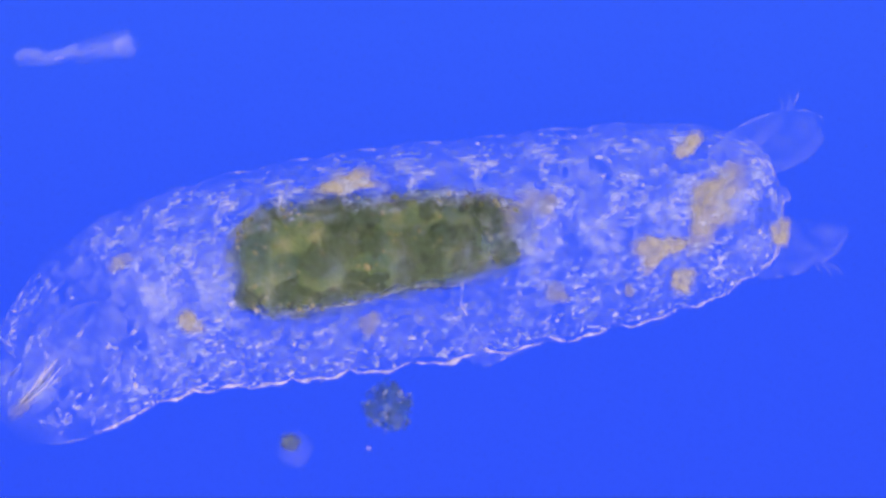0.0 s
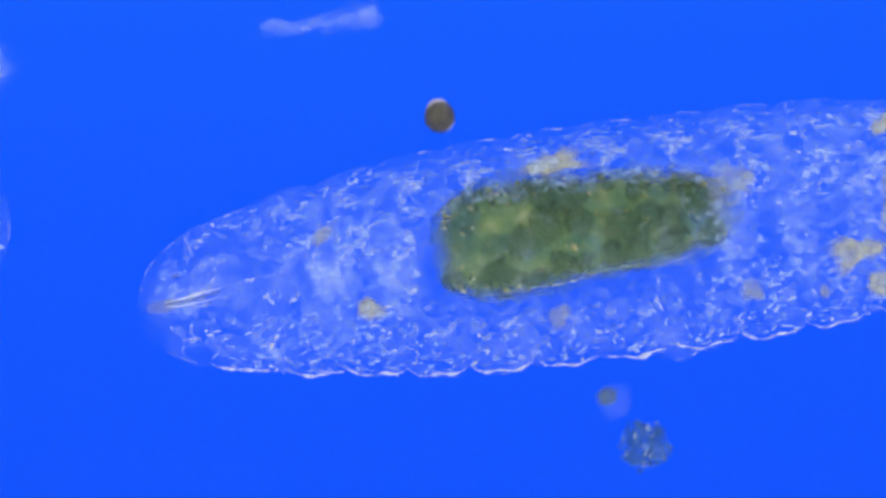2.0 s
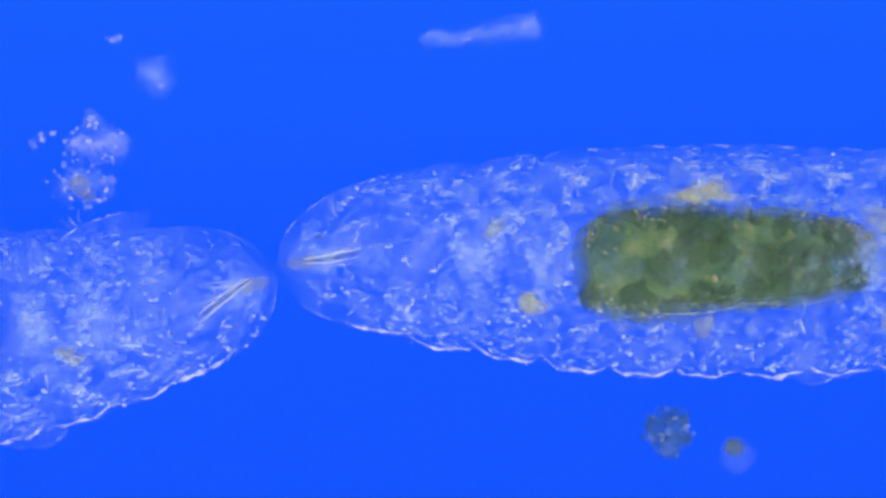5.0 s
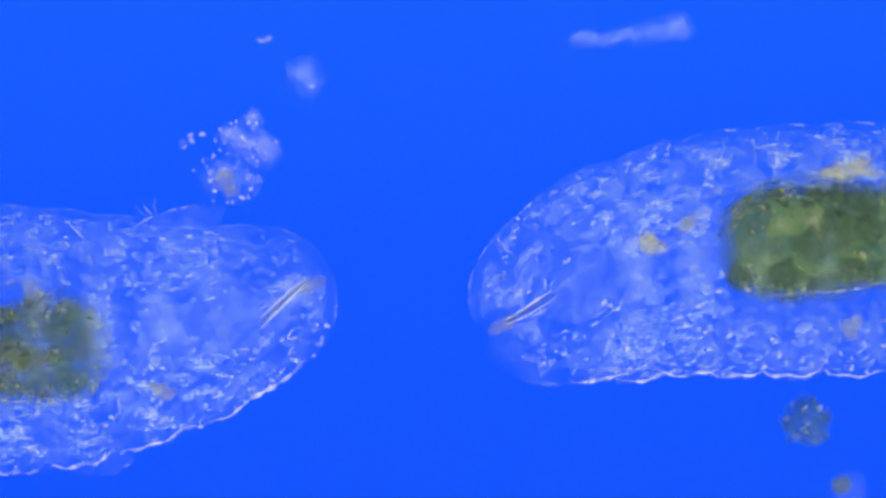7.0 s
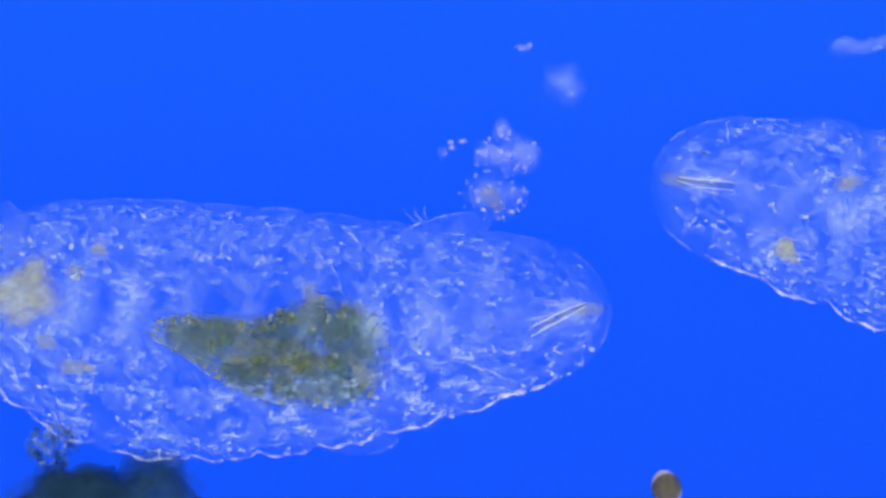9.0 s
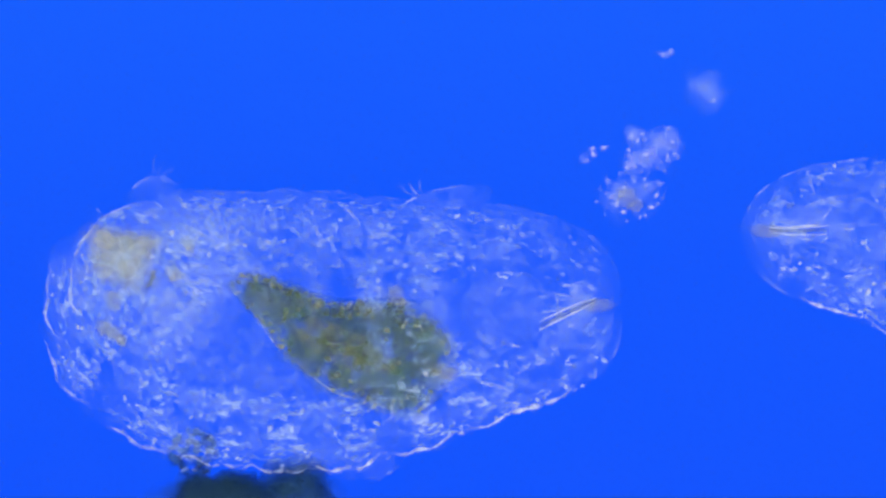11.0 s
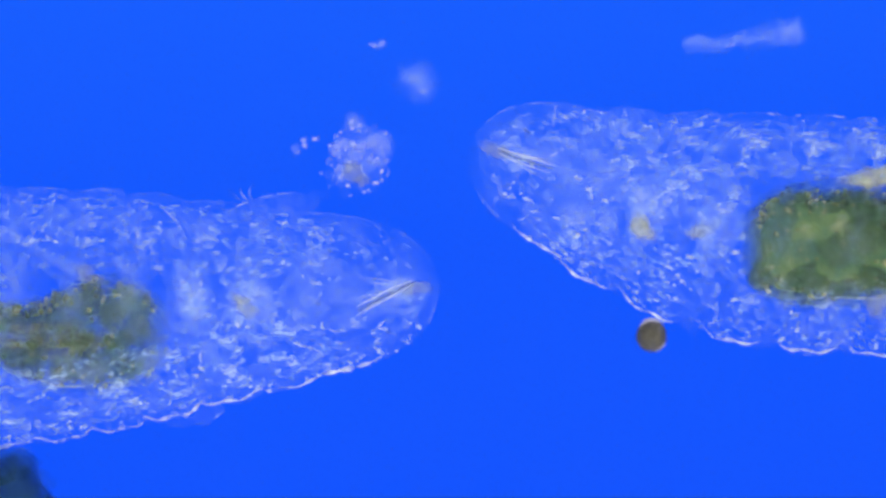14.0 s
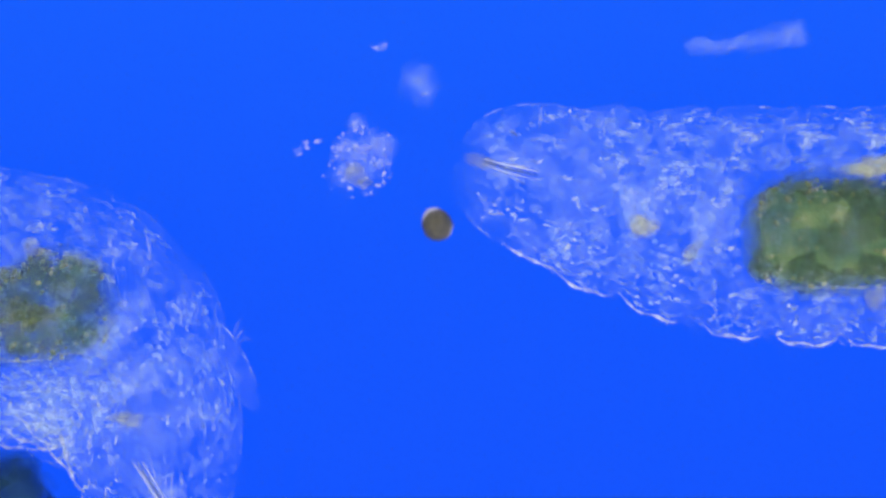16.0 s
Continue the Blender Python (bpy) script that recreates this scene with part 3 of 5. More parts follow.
def ragged(name, spots, material, parent, z, seed, label):
    """A ragged flat patch of storage matter, grown out from its first lump over all the others. spots: x, y, two half axes, turn."""
    cx, cy = spots[0][0], spots[0][1]
    high = 0.7 * min(spots[0][2], spots[0][3])
    n, m = 84, 9
    reach = []
    for i in range(n):
        t = 2 * math.pi * i / n
        far = 0.004
        for x, y, a, b, turn in spots:
            ca, sa = math.cos(radians(turn)), math.sin(radians(turn))
            px, py = (cx - x) * ca + (cy - y) * sa, -(cx - x) * sa + (cy - y) * ca
            dx, dy = math.cos(t) * ca + math.sin(t) * sa, -math.cos(t) * sa + math.sin(t) * ca
            qa, qb, qc = (dx / a) ** 2 + (dy / b) ** 2, 2 * (px * dx / a ** 2 + py * dy / b ** 2), (px / a) ** 2 + (py / b) ** 2 - 1
            root = qb * qb - 4 * qa * qc
            if root > 0:
                far = max(far, (-qb + math.sqrt(root)) / (2 * qa))
        reach.append(far)
    reach = [(reach[i - 2] + 2 * reach[i - 1] + 3 * reach[i] + 2 * reach[(i + 1) % n] + reach[(i + 2) % n]) / 9 for i in range(n)]
    vs, th = [(cx, cy, z + high)], [1.0]
    for k in range(1, 2 * m):
        u = k / m if k <= m else 2 - k / m
        lift = high * math.sqrt(max(0.0, 1 - u * u)) * (1 if k <= m else -1)
        for i, far in enumerate(reach):
            t = 2 * math.pi * i / n
            q = Vector((math.cos(t) * 1.5, math.sin(t) * 1.5, seed * 3.1))
            d = far * u * (1 + 0.25 * noise.noise(q) + 0.12 * noise.noise(q * 3.1) + 0.05 * noise.noise(q * 7))
            x, y = cx + d * math.cos(t), cy + d * math.sin(t)
            p = Vector((x * 90, y * 90, seed))
            vs.append((x, y, z + lift * (1 + 0.4 * noise.noise(p))))
            e = min(1.0, (1 - u) / 0.6)
            th.append(e * e * (3 - 2 * e) * (0.85 + 0.5 * noise.noise(p * 0.7)))
    vs.append((cx, cy, z - high))
    th.append(1.0)
    end = len(vs) - 1
    fs = [(0, 1 + i, 1 + (i + 1) % n) for i in range(n)] + [(end, end - n + (i + 1) % n, end - n + i) for i in range(n)]
    for k in range(2 * m - 2):
        for i in range(n):
            p, q = 1 + k * n + i, 1 + k * n + (i + 1) % n
            fs.append((p, p + n, q + n, q))
    return link_mesh(name, vs, fs, material, parent, th, label)


def storage_patches(bear, patches):
    """Yellow-grey storage patches, each lying in the half ring that holds its first lump."""
    for k, (mat, spots) in enumerate(patches):
        ob, mid = bear.half_of(spots[0][0], spots[0][1])
        ragged("storage_cell", [(s - mid, y, a, b, turn) for s, y, a, b, turn in spots], mat, ob, 0.05, bear.seed * 50 + k, "yellow-grey storage cell")


def build_rings(bear):
    """Head and body rings, each in two halves that can move apart as the body fills out."""
    last = len(bear.joints) - 2
    for i in range(last + 1):
        for side in (1, -1):
            bear.skin_piece("flank_segment" if i else "head_side", bear.joints[i], bear.joints[i + 1], i == 0, i == last, side,
                            "clear wrinkled flank of one body ring" if i else "clear rounded side of the head")


def build_green_bear():
    joints = [0.0, 0.24] + [0.24 + 0.1165 * k for k in range(1, 11)] + [1.49]
    bear = Bear("water_bear", "long clear water bear with a packed dark green gut",
                [(0, 0.0), (0.012, 0.046), (0.04, 0.084), (0.09, 0.117), (0.16, 0.141), (0.25, 0.161), (0.4, 0.178), (0.52, 0.193), (0.75, 0.2), (1.0, 0.192),
                 (1.2, 0.178), (1.35, 0.15), (1.43, 0.115), (1.475, 0.07), (1.49, 0.0)], joints, -1, 3, CUTICLE, (0.51, 1.0))
    build_rings(bear)
    mouth = mouth_parts(bear, -0.04, 0.0)
    for s, y, size, turn, claws in ((0.66, -0.172, (0.06, 0.036, 0.035), 16, False), (0.96, -0.176, (0.055, 0.038, 0.035), 20, False),
                                    (1.475, 0.095, (0.11, 0.052, 0.045), 14, True), (1.48, -0.086, (0.105, 0.048, 0.045), 4, True)):
        bear.leg(s, y, size, turn, claws)
    storage_patches(bear, [
        (STORAGE, [(1.335, 0.112, 0.026, 0.02, 35), (1.355, 0.126, 0.024, 0.018, 20)]),
        (STORAGE, [(1.35, 0.012, 0.032, 0.04, 0), (1.345, -0.03, 0.03, 0.04, 10), (1.39, 0.026, 0.044, 0.026, 15), (1.42, 0.054, 0.027, 0.04, 0),
                   (1.36, 0.045, 0.034, 0.018, 0), (1.385, -0.016, 0.034, 0.028, 0), (1.33, -0.055, 0.026, 0.026, 0)]),
        (STORAGE, [(1.284, -0.05, 0.052, 0.022, 4), (1.24, -0.05, 0.026, 0.03, 0), (1.235, -0.078, 0.017, 0.028, 0)]),
        (STORAGE, [(1.294, -0.113, 0.028, 0.029, 0), (1.31, -0.1, 0.017, 0.017, 0)]), (STORAGE, [(1.47, -0.06, 0.02, 0.03, 10), (1.478, -0.04, 0.016, 0.018, 10)]),
        (STORAGE_FAINT, [(1.082, -0.104, 0.022, 0.024, 0), (1.095, -0.115, 0.014, 0.012, 0)]), (STORAGE_FAINT, [(0.75, -0.12, 0.02, 0.025, 20), (0.765, -0.108, 0.012, 0.016, 0)]),
        (STORAGE_FAINT, [(1.206, -0.119, 0.012, 0.018, 0)]), (STORAGE_FAINT, [(1.08, 0.06, 0.045, 0.03, 0), (1.05, 0.08, 0.025, 0.022, 0)])])
    gut = gut_mesh(bear, 0.56, [(0, 0.0), (0.008, 0.042), (0.03, 0.07), (0.07, 0.091), (0.13, 0.102), (0.2, 0.104), (0.3, 0.093), (0.42, 0.088), (0.5, 0.068), (0.55, 0.03), (0.56, 0.0)],
                   [(0, 0.0), (0.008, 0.05), (0.03, 0.082), (0.07, 0.102), (0.12, 0.109), (0.2, 0.1), (0.3, 0.088), (0.42, 0.08), (0.5, 0.062), (0.55, 0.03), (0.56, 0.0)],
                   GUT_GREEN, GUT_CELL, [(0, 0.0), (0.02, 0.45), (0.05, 1.0), (0.38, 1.0), (0.44, 0.8), (0.5, 0.5), (0.56, 0.0)], 0.058, 760,
                   "opaque dark green food-packed gut with rounded cells")
    ragged("storage_cell", [(0.225, 0.118, 0.036, 0.026, 10), (0.26, 0.128, 0.026, 0.024, 20), (0.185, 0.112, 0.03, 0.014, 0), (0.31, 0.105, 0.024, 0.012, -8)],
           STORAGE, gut, 0.03, 31, "yellow-grey storage cell")
    ragged("storage_cell", [(0.47, 0.05, 0.045, 0.03, -10), (0.52, 0.03, 0.04, 0.03, 0), (0.5, -0.02, 0.03, 0.03, 0)], STORAGE_FAINT, gut, 0.02, 33, "dull yellow haze behind the gut")
    free = [ragged("storage_cell", spots, mat, bear.thing, 0.0, seed, "drifting yellow-grey storage cell")
            for spots, mat, seed in (([(0, 0, 0.022, 0.016, 20), (0.014, 0.012, 0.018, 0.013, 0), (-0.012, -0.01, 0.014, 0.012, 0)], STORAGE_FAINT, 41),
                                     ([(0, 0, 0.024, 0.026, 0), (0.018, -0.014, 0.018, 0.016, 0)], STORAGE, 43))]
    return bear, gut, mouth, free


def build_olive_bear():
    joints = [0.0, 0.23] + [0.23 + 0.112 * k for k in range(1, 9)] + [1.24]
    bear = Bear("water_bear", "stout clear water bear with a dull olive bean-shaped gut",
                [(0, 0.0), (0.012, 0.053), (0.04, 0.097), (0.09, 0.131), (0.16, 0.154), (0.25, 0.17), (0.4, 0.188), (0.55, 0.207), (0.75, 0.212), (0.95, 0.202),
                 (1.1, 0.165), (1.18, 0.122), (1.225, 0.07), (1.24, 0.0)], joints, 1, 8, CUTICLE_DIM, (0.46, 0.84))
    build_rings(bear)
    mouth = mouth_parts(bear, 0.3, -0.012)
    for s, y, size, turn, claws in ((0.5, 0.197, (0.075, 0.03, 0.03), -6, False), (0.3, -0.175, (0.085, 0.024, 0.03), 8, True),
                                    (1.2, -0.09, (0.05, 0.06, 0.05), 20, True), (1.2, 0.09, (0.055, 0.05, 0.05), -20, False)):
        bear.leg(s, y, size, turn, claws)
    storage_patches(bear, [
        (STORAGE, [(1.11, -0.008, 0.064, 0.05, 20), (1.155, 0.018, 0.042, 0.036, 0), (1.07, 0.0, 0.04, 0.042, 0), (1.1, -0.05, 0.036, 0.032, 0), (1.11, 0.045, 0.034, 0.03, 0)]),
        (STORAGE_FAINT, [(0.97, 0.08, 0.036, 0.018, 20), (0.94, 0.07, 0.024, 0.014, 0)]), (STORAGE_FAINT, [(1.03, -0.06, 0.022, 0.02, 0)]),
        (STORAGE_FAINT, [(1.04, 0.06, 0.022, 0.018, 0)]), (STORAGE_FAINT, [(0.98, -0.11, 0.02, 0.014, 0)])])
    gut = gut_mesh(bear, 0.44, [(0, 0.0), (0.008, 0.045), (0.04, 0.08), (0.11, 0.098), (0.18, 0.08), (0.24, 0.05), (0.32, 0.045), (0.4, 0.036), (0.44, 0.0)],
                   [(0, 0.0), (0.008, 0.05), (0.04, 0.085), (0.11, 0.102), (0.2, 0.102), (0.28, 0.082), (0.35, 0.04), (0.41, 0.012), (0.44, 0.0)],
                   GUT_OLIVE, GUT_CELL_OLIVE, [(0, 0.0), (0.03, 0.65), (0.12, 0.95), (0.32, 0.95), (0.38, 0.7), (0.44, 0.0)], 0.05, 600,
                   "dull olive gut with a brownish middle")
    lump("gut_cell", (0.09, 0.035, 0.03), CRUMB_BROWN, gut, (0.2, 0.02, 0.06), 0, 77, 0.5, 1.5, 3, (0.05, 0.9), "yellow-brown food mass")
    ragged("storage_cell", [(0.15, -0.1, 0.02, 0.026, 20), (0.13, -0.085, 0.03, 0.016, 0)], STORAGE_FAINT, gut, 0.02, 52, "yellow-grey storage cell")
    free = [ragged("storage_cell", [(0, 0, 0.022, 0.016, 0), (0.02, -0.01, 0.018, 0.012, 30), (-0.016, 0.012, 0.014, 0.012, 0)], STORAGE_FAINT, bear.thing, 0.0, 61,
                   "drifting yellow-grey storage cell")]
    return bear, gut, mouth, free


CRUMB_BROWN = tissue("yellow_brown_food", [(0.3, (0.12, 0.1, 0.03)), (0.55, (0.22, 0.19, 0.05)), (0.75, (0.33, 0.28, 0.09))], 45, 0.05, 0.5, 25, glow_through=0.1)
green_bear, green_gut, green_mouth, green_free = build_green_bear()
olive_bear, olive_gut, olive_mouth, olive_free = build_olive_bear()


# ---- debris and algae round them ----
def filament():
    """A fuzzy pale thread of debris with a brighter rounded end."""
    r = random.Random(21)
    thing = tagged(new("debris_filament"), "blurred pale fuzzy thread of debris with a brighter end", "debris")
    thing.location = (0.630, 0.390, 0.0)
    lump("knob", (0.034, 0.03, 0.02), FLOC_THIN, thing, (0, 0, 0.02), 0, 5, 0.3, 1.5, 3, (0.2, 1.0), "brighter rounded end")
    lump("knob", (0.024, 0.021, 0.015), FLOC_SOFT, thing, (0.001, 0.002, 0.025), 0, 6, 0.3, 1.5, 3, (0.2, 1.0), "brighter rounded end")
    for k in range(9):
        x = -0.02 - 0.02 * k + r.uniform(-0.006, 0.006)
        lump("tuft", (r.uniform(0.03, 0.055), r.uniform(0.018, 0.034) * (1 - 0.03 * k), 0.014), FLOC_THIN, thing, (x, 0.13 * x + r.uniform(-0.006, 0.006), 0.015 + 0.001 * k),
             r.uniform(-10, 30), 30 + k, 0.6, 1.9, 3, (0.45, 1.0))
    bits = [(-r.uniform(0.02, 0.18), (r.uniform(0.002, 0.006), 0.0015, 0.0015), r.uniform(-1, 1)) for _ in range(9)]
    grains("granulation", [((x, 0.12 * x + r.uniform(-0.012, 0.012), 0.035), size, t) for x, size, t in bits], FLOC_BIT, thing)


def tuft_part(thing, name, blobs, bits, spread, seed, label):
    """One of the two tufts of the cluster, which drifts against the other."""
    r = random.Random(seed)
    (x, y, a, b, mat), rest = blobs[0], blobs[1:]
    tuft = lump(name, (a, b, 0.05), mat, thing, (0, 0, 0), 0, seed, 0.4, 1.7, 3, (0.15, 1.0), label)
    for x, y, a, b, mat in rest:
        lump("floc", (a, b, min(a, b)), mat, tuft, (x, y, r.uniform(0.0, 0.02)), r.uniform(-30, 30), r.randint(1, 99), 0.4, 1.7, 3, (0.15, 1.0))
    spots = []
    for _ in range(bits):
        a, q = r.uniform(0, 6.28), r.random() ** 0.4
        k = 0.0012 * math.exp(r.gauss(0.3, 0.45))
        spots.append(((spread[0] * q * math.cos(a), spread[1] * q * math.sin(a), 0.05 + r.uniform(-0.01, 0.02)), (k * r.uniform(1, 2), k, k), r.uniform(-1.5, 1.5)))
    grains("granulation", spots, FLOC_BIT, tuft, "bright pinkish bits")
    return tuft


def floc_cluster():
    """A loose cluster of flocculent debris in two tufts with bright bits."""
    thing = tagged(new("debris_cluster"), "loose fluffy cluster of pale debris with bright pinkish bits", "debris")
    thing.location = (-0.15, 0.15, 0.03)
    upper = tuft_part(thing, "upper_tuft", [(0, 0, 0.066, 0.04, FLOC_THIN), (0.014, -0.004, 0.046, 0.028, FLOC), (-0.03, 0.004, 0.03, 0.024, FLOC), (0.036, 0.004, 0.028, 0.026, FLOC_SOFT),
                                            (-0.008, 0.044, 0.02, 0.021, FLOC_SOFT), (-0.008, 0.046, 0.012, 0.013, FLOC)], 66, (0.062, 0.04), 33, "pale pinkish tuft with a small knob")
    lower = tuft_part(thing, "lower_tuft", [(0, 0, 0.066, 0.048, FLOC_THIN), (-0.012, 0.004, 0.036, 0.03, FLOC_SOFT), (0.03, 0.0, 0.026, 0.026, FLOC_THIN), (-0.006, 0.0, 0.024, 0.022, FLOC_TAN),
                                            (0.008, -0.018, 0.016, 0.014, FLOC_TAN), (0.04, 0.01, 0.014, 0.012, FLOC)], 52, (0.062, 0.046), 34, "pale tuft with a tan middle")
    return upper, lower


def small_debris(name, place, blobs, bits, seed, label, mat):
    r = random.Random(seed)
    thing = tagged(new(name), label, "debris")
    thing.location = (place[0], place[1], 0.0)
    for x, y, a, b in blobs:
        lump("floc", (a, b, min(a, b) * 0.7), mat, thing, (x, y, place[2]), r.uniform(-30, 30), r.randint(1, 99), 0.3, 1.6, 3, (0.15, 1.0))
    spots = []
    for x, y, spread, count in bits:
        for _ in range(count):
            k = r.uniform(0.0012, 0.0036)
            spots.append(((x + r.gauss(0, spread), y + r.gauss(0, spread), place[2] + 0.01), (k * r.uniform(1, 2.2), k, k), r.uniform(-0.4, 0.8)))
    if spots:
        grains("granulation", spots, FLOC_BIT, thing, "bright bits")
    return thing


def round_alga():
    thing = tagged(new("round_alga"), "round brown-green single-celled alga with a painted rim highlight", "alga")
    lump("cell", (0.027, 0.029, 0.027), ALGA, thing, (0, 0, 0), 0, 12, 0.12, 1.2, 4, (0.0, 0.25), "brown-green cell")
    # the highlight on the upper left rim, painted as a pale strand
    path = [(0.0275 * math.cos(a), 0.0295 * math.sin(a), 0.01) for a in np.linspace(1.0, 2.9, 20)]
    strand("rim", path, [0.0006 + 0.0036 * math.sin(math.pi * i / 19) ** 2 for i in range(20)], ALGA_RIM_HIGHLIGHT, thing, "pale pinkish rim and painted highlight")
    path = [(0.0265 * math.cos(a), 0.0285 * math.sin(a), 0.012) for a in np.linspace(-1.2, 0.0, 16)]
    strand("rim", path, [0.0003 + 0.0006 * math.sin(math.pi * i / 15) for i in range(16)], ALGA_RIM_HIGHLIGHT, thing, "pale pinkish rim and painted highlight")
    return thing


def small_alga():
    thing = tagged(new("small_alga"), "small blurred green alga in faint halo", "alga")
    lump("cell", (0.02, 0.017, 0.017), ALGA_GREEN, thing, (0, 0, 0), 0, 14, 0.3, 1.5, 3, (0.05, 0.8), "green cell")
    # a faint halo round the cell, built as a thin pale lump
    lump("halo", (0.036, 0.034, 0.02), HALO, thing, (0.008, -0.012, -0.01), 0, 15, 0.35, 1.5, 3, (0.0, 0.95), "faint pale halo")
    return thing


def colony(name, label, seed, size, body=True):
    r = random.Random(seed)
    thing = tagged(new(name), label, "algae colony")
    if body:
        lump("core", (size * 0.92, size * 0.9, size * 0.5), COLONY_BODY, thing, (0, 0, 0), 0, seed, 0.35, 2.2, 3, (0.05, 0.7), "dark blue-green core")
    bits = []
    for _ in range(130):
        a, q = r.uniform(0, 6.28), math.sqrt(r.random())
        k = r.uniform(0.0025, 0.0075)
        q *= 1 + 0.06 * math.sin(5 * a)
        bits.append(((size * q * math.cos(a), size * q * math.sin(a), size * 0.4 * (1 - q * q) + r.uniform(-0.01, 0.01)), (k * r.uniform(1, 1.8), k, k), r.uniform(0, 3.1)))
    grains("cell_mass", bits, COLONY_BIT, thing, "small blue-grey cells")
    # white grains on top paint the colony's glints
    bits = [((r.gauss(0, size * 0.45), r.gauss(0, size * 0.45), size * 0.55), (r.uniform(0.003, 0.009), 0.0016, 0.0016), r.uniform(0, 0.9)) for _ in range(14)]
    grains("glint_layer", bits, GRANULE, thing, "glints painted as small white grains")
    return thing


def dark_clump():
    thing = tagged(new("algae_clump"), "dark teal blurred clump of algae lying on the slide", "algae clump")
    thing.location = (-0.86, -0.45, 0.0)
    for x, y, a, b, seed in ((-0.07, -0.02, 0.115, 0.08, 3), (0.072, 0.015, 0.086, 0.078, 4), (0.0, -0.05, 0.12, 0.07, 5), (0.145, -0.035, 0.05, 0.04, 6), (-0.15, -0.035, 0.05, 0.05, 7),
                             (-0.03, 0.03, 0.05, 0.04, 8), (0.1, -0.07, 0.09, 0.05, 9), (-0.1, 0.03, 0.045, 0.035, 10)):
        lump("lobe", (a, b, 0.06), DARK_CLUMP, thing, (x, y, 0.06), 0, seed, 0.35, 1.9, 4, (0.1, 0.95))


filament()
upper_tuft, lower_tuft = floc_cluster()
small_debris("debris_puff", (-0.047, 0.303, 0.02), [(0, 0, 0.046, 0.044), (0.004, -0.002, 0.036, 0.034), (0.008, -0.006, 0.024, 0.02), (0.01, -0.007, 0.015, 0.014)], [(0.01, -0.008, 0.007, 6)], 4, "small round blurred pale puff of debris", FLOC_THIN)
small_debris("debris_speck", (-0.116, 0.369, 0.008), [(0, 0, 0.018, 0.009)], [(0.006, 0.003, 0.003, 5), (-0.01, -0.004, 0.003, 4)], 5, "two tiny pale specks of debris", FLOC_THIN)
small_debris("debris_speck", (-0.255, 0.186, 0.008), [], [(-0.008, -0.006, 0.004, 6), (0.008, 0.004, 0.003, 4), (0.026, 0.012, 0.003, 4)], 6, "row of tiny bright specks of debris", FLOC)
drifting_speck = small_debris("debris_speck", (0.0, 0.0, 0.008), [], [(0, 0, 0.002, 5), (0.03, 0.03, 0.002, 2)], 9, "tiny bright drifting speck of debris", FLOC_THIN)
round_ball = round_alga()
green_dot = small_alga()
blue_colony = colony("algae_colony", "rounded blue-green granular colony of algae", 17, 0.045)
still_colony = colony("algae_colony", "loose blue-grey granular colony beside the dark clump", 18, 0.044, body=False)
still_colony.location = (-0.972, -0.352, 0.02)
dark_clump()


# ---- what moves ----
A_MOUTH = [
    (0, 0.433, -0.287), (0.5, 0.520, -0.339), (1, 0.263, -0.092), (1.5, 0.225, -0.180), (2, 0.226, -0.140), (2.5, 0.243, -0.145),
    (3, 0.267, -0.107), (3.2, 0.328, -0.252), (5.3, 0.175, -0.027), (5.5, 0.227, -0.075), (6, 0.182, -0.111), (6.5, 0.201, -0.074),
    (7, 0.271, -0.164), (7.5, 0.304, -0.022), (8, 0.227, 0.197), (8.5, 0.158, 0.158), (9, 0.101, 0.134), (9.2, 0.097, 0.142),
    (11.3, 0.007, 0.031), (11.5, 0.036, 0.001), (12, 0.083, 0.099), (12.5, 0.030, 0.069), (13, -0.002, 0.091), (13.5, 0.050, 0.120),
    (14, 0.052, 0.190), (14.5, 0.032, 0.093), (15, -0.043, 0.139), (15.5, -0.020, 0.146), (16, 0.021, 0.172),
]
A_NECK = [
    (0, 0.615, -0.114), (0.5, 0.598, -0.173), (1, 0.490, -0.092), (1.5, 0.450, -0.111), (2, 0.451, -0.101), (2.5, 0.461, -0.097),
    (3, 0.474, -0.087), (3.2, 0.478, -0.124), (5.3, 0.407, -0.014), (5.5, 0.453, -0.018), (6, 0.407, -0.048), (6.5, 0.412, -0.050),
    (7, 0.451, -0.074), (7.5, 0.499, -0.035), (8, 0.422, 0.104), (8.5, 0.356, 0.120), (9, 0.316, 0.093), (9.2, 0.333, 0.102),
    (11.3, 0.237, 0.021), (11.5, 0.251, 0.030), (12, 0.285, 0.044), (12.5, 0.238, 0.069), (13, 0.216, 0.068), (13.5, 0.255, 0.080),
    (14, 0.242, 0.115), (14.5, 0.247, 0.088), (15, 0.170, 0.096), (15.5, 0.180, 0.106), (16, 0.218, 0.109),
]
A_NECK_HALF = [
    (0, 0.160), (0.5, 0.165), (1, 0.150), (1.5, 0.136), (2, 0.149), (2.5, 0.149), (3, 0.150), (3.2, 0.148), (5.3, 0.145), (5.5, 0.151),
    (6, 0.154), (6.5, 0.151), (7, 0.181), (7.5, 0.178), (8, 0.134), (8.5, 0.136), (9, 0.143), (9.2, 0.137), (11.3, 0.145), (11.5, 0.148),
    (12, 0.150), (12.5, 0.142), (13, 0.142), (13.5, 0.148), (14, 0.135), (14.5, 0.147), (15, 0.145), (15.5, 0.140), (16, 0.145),
]
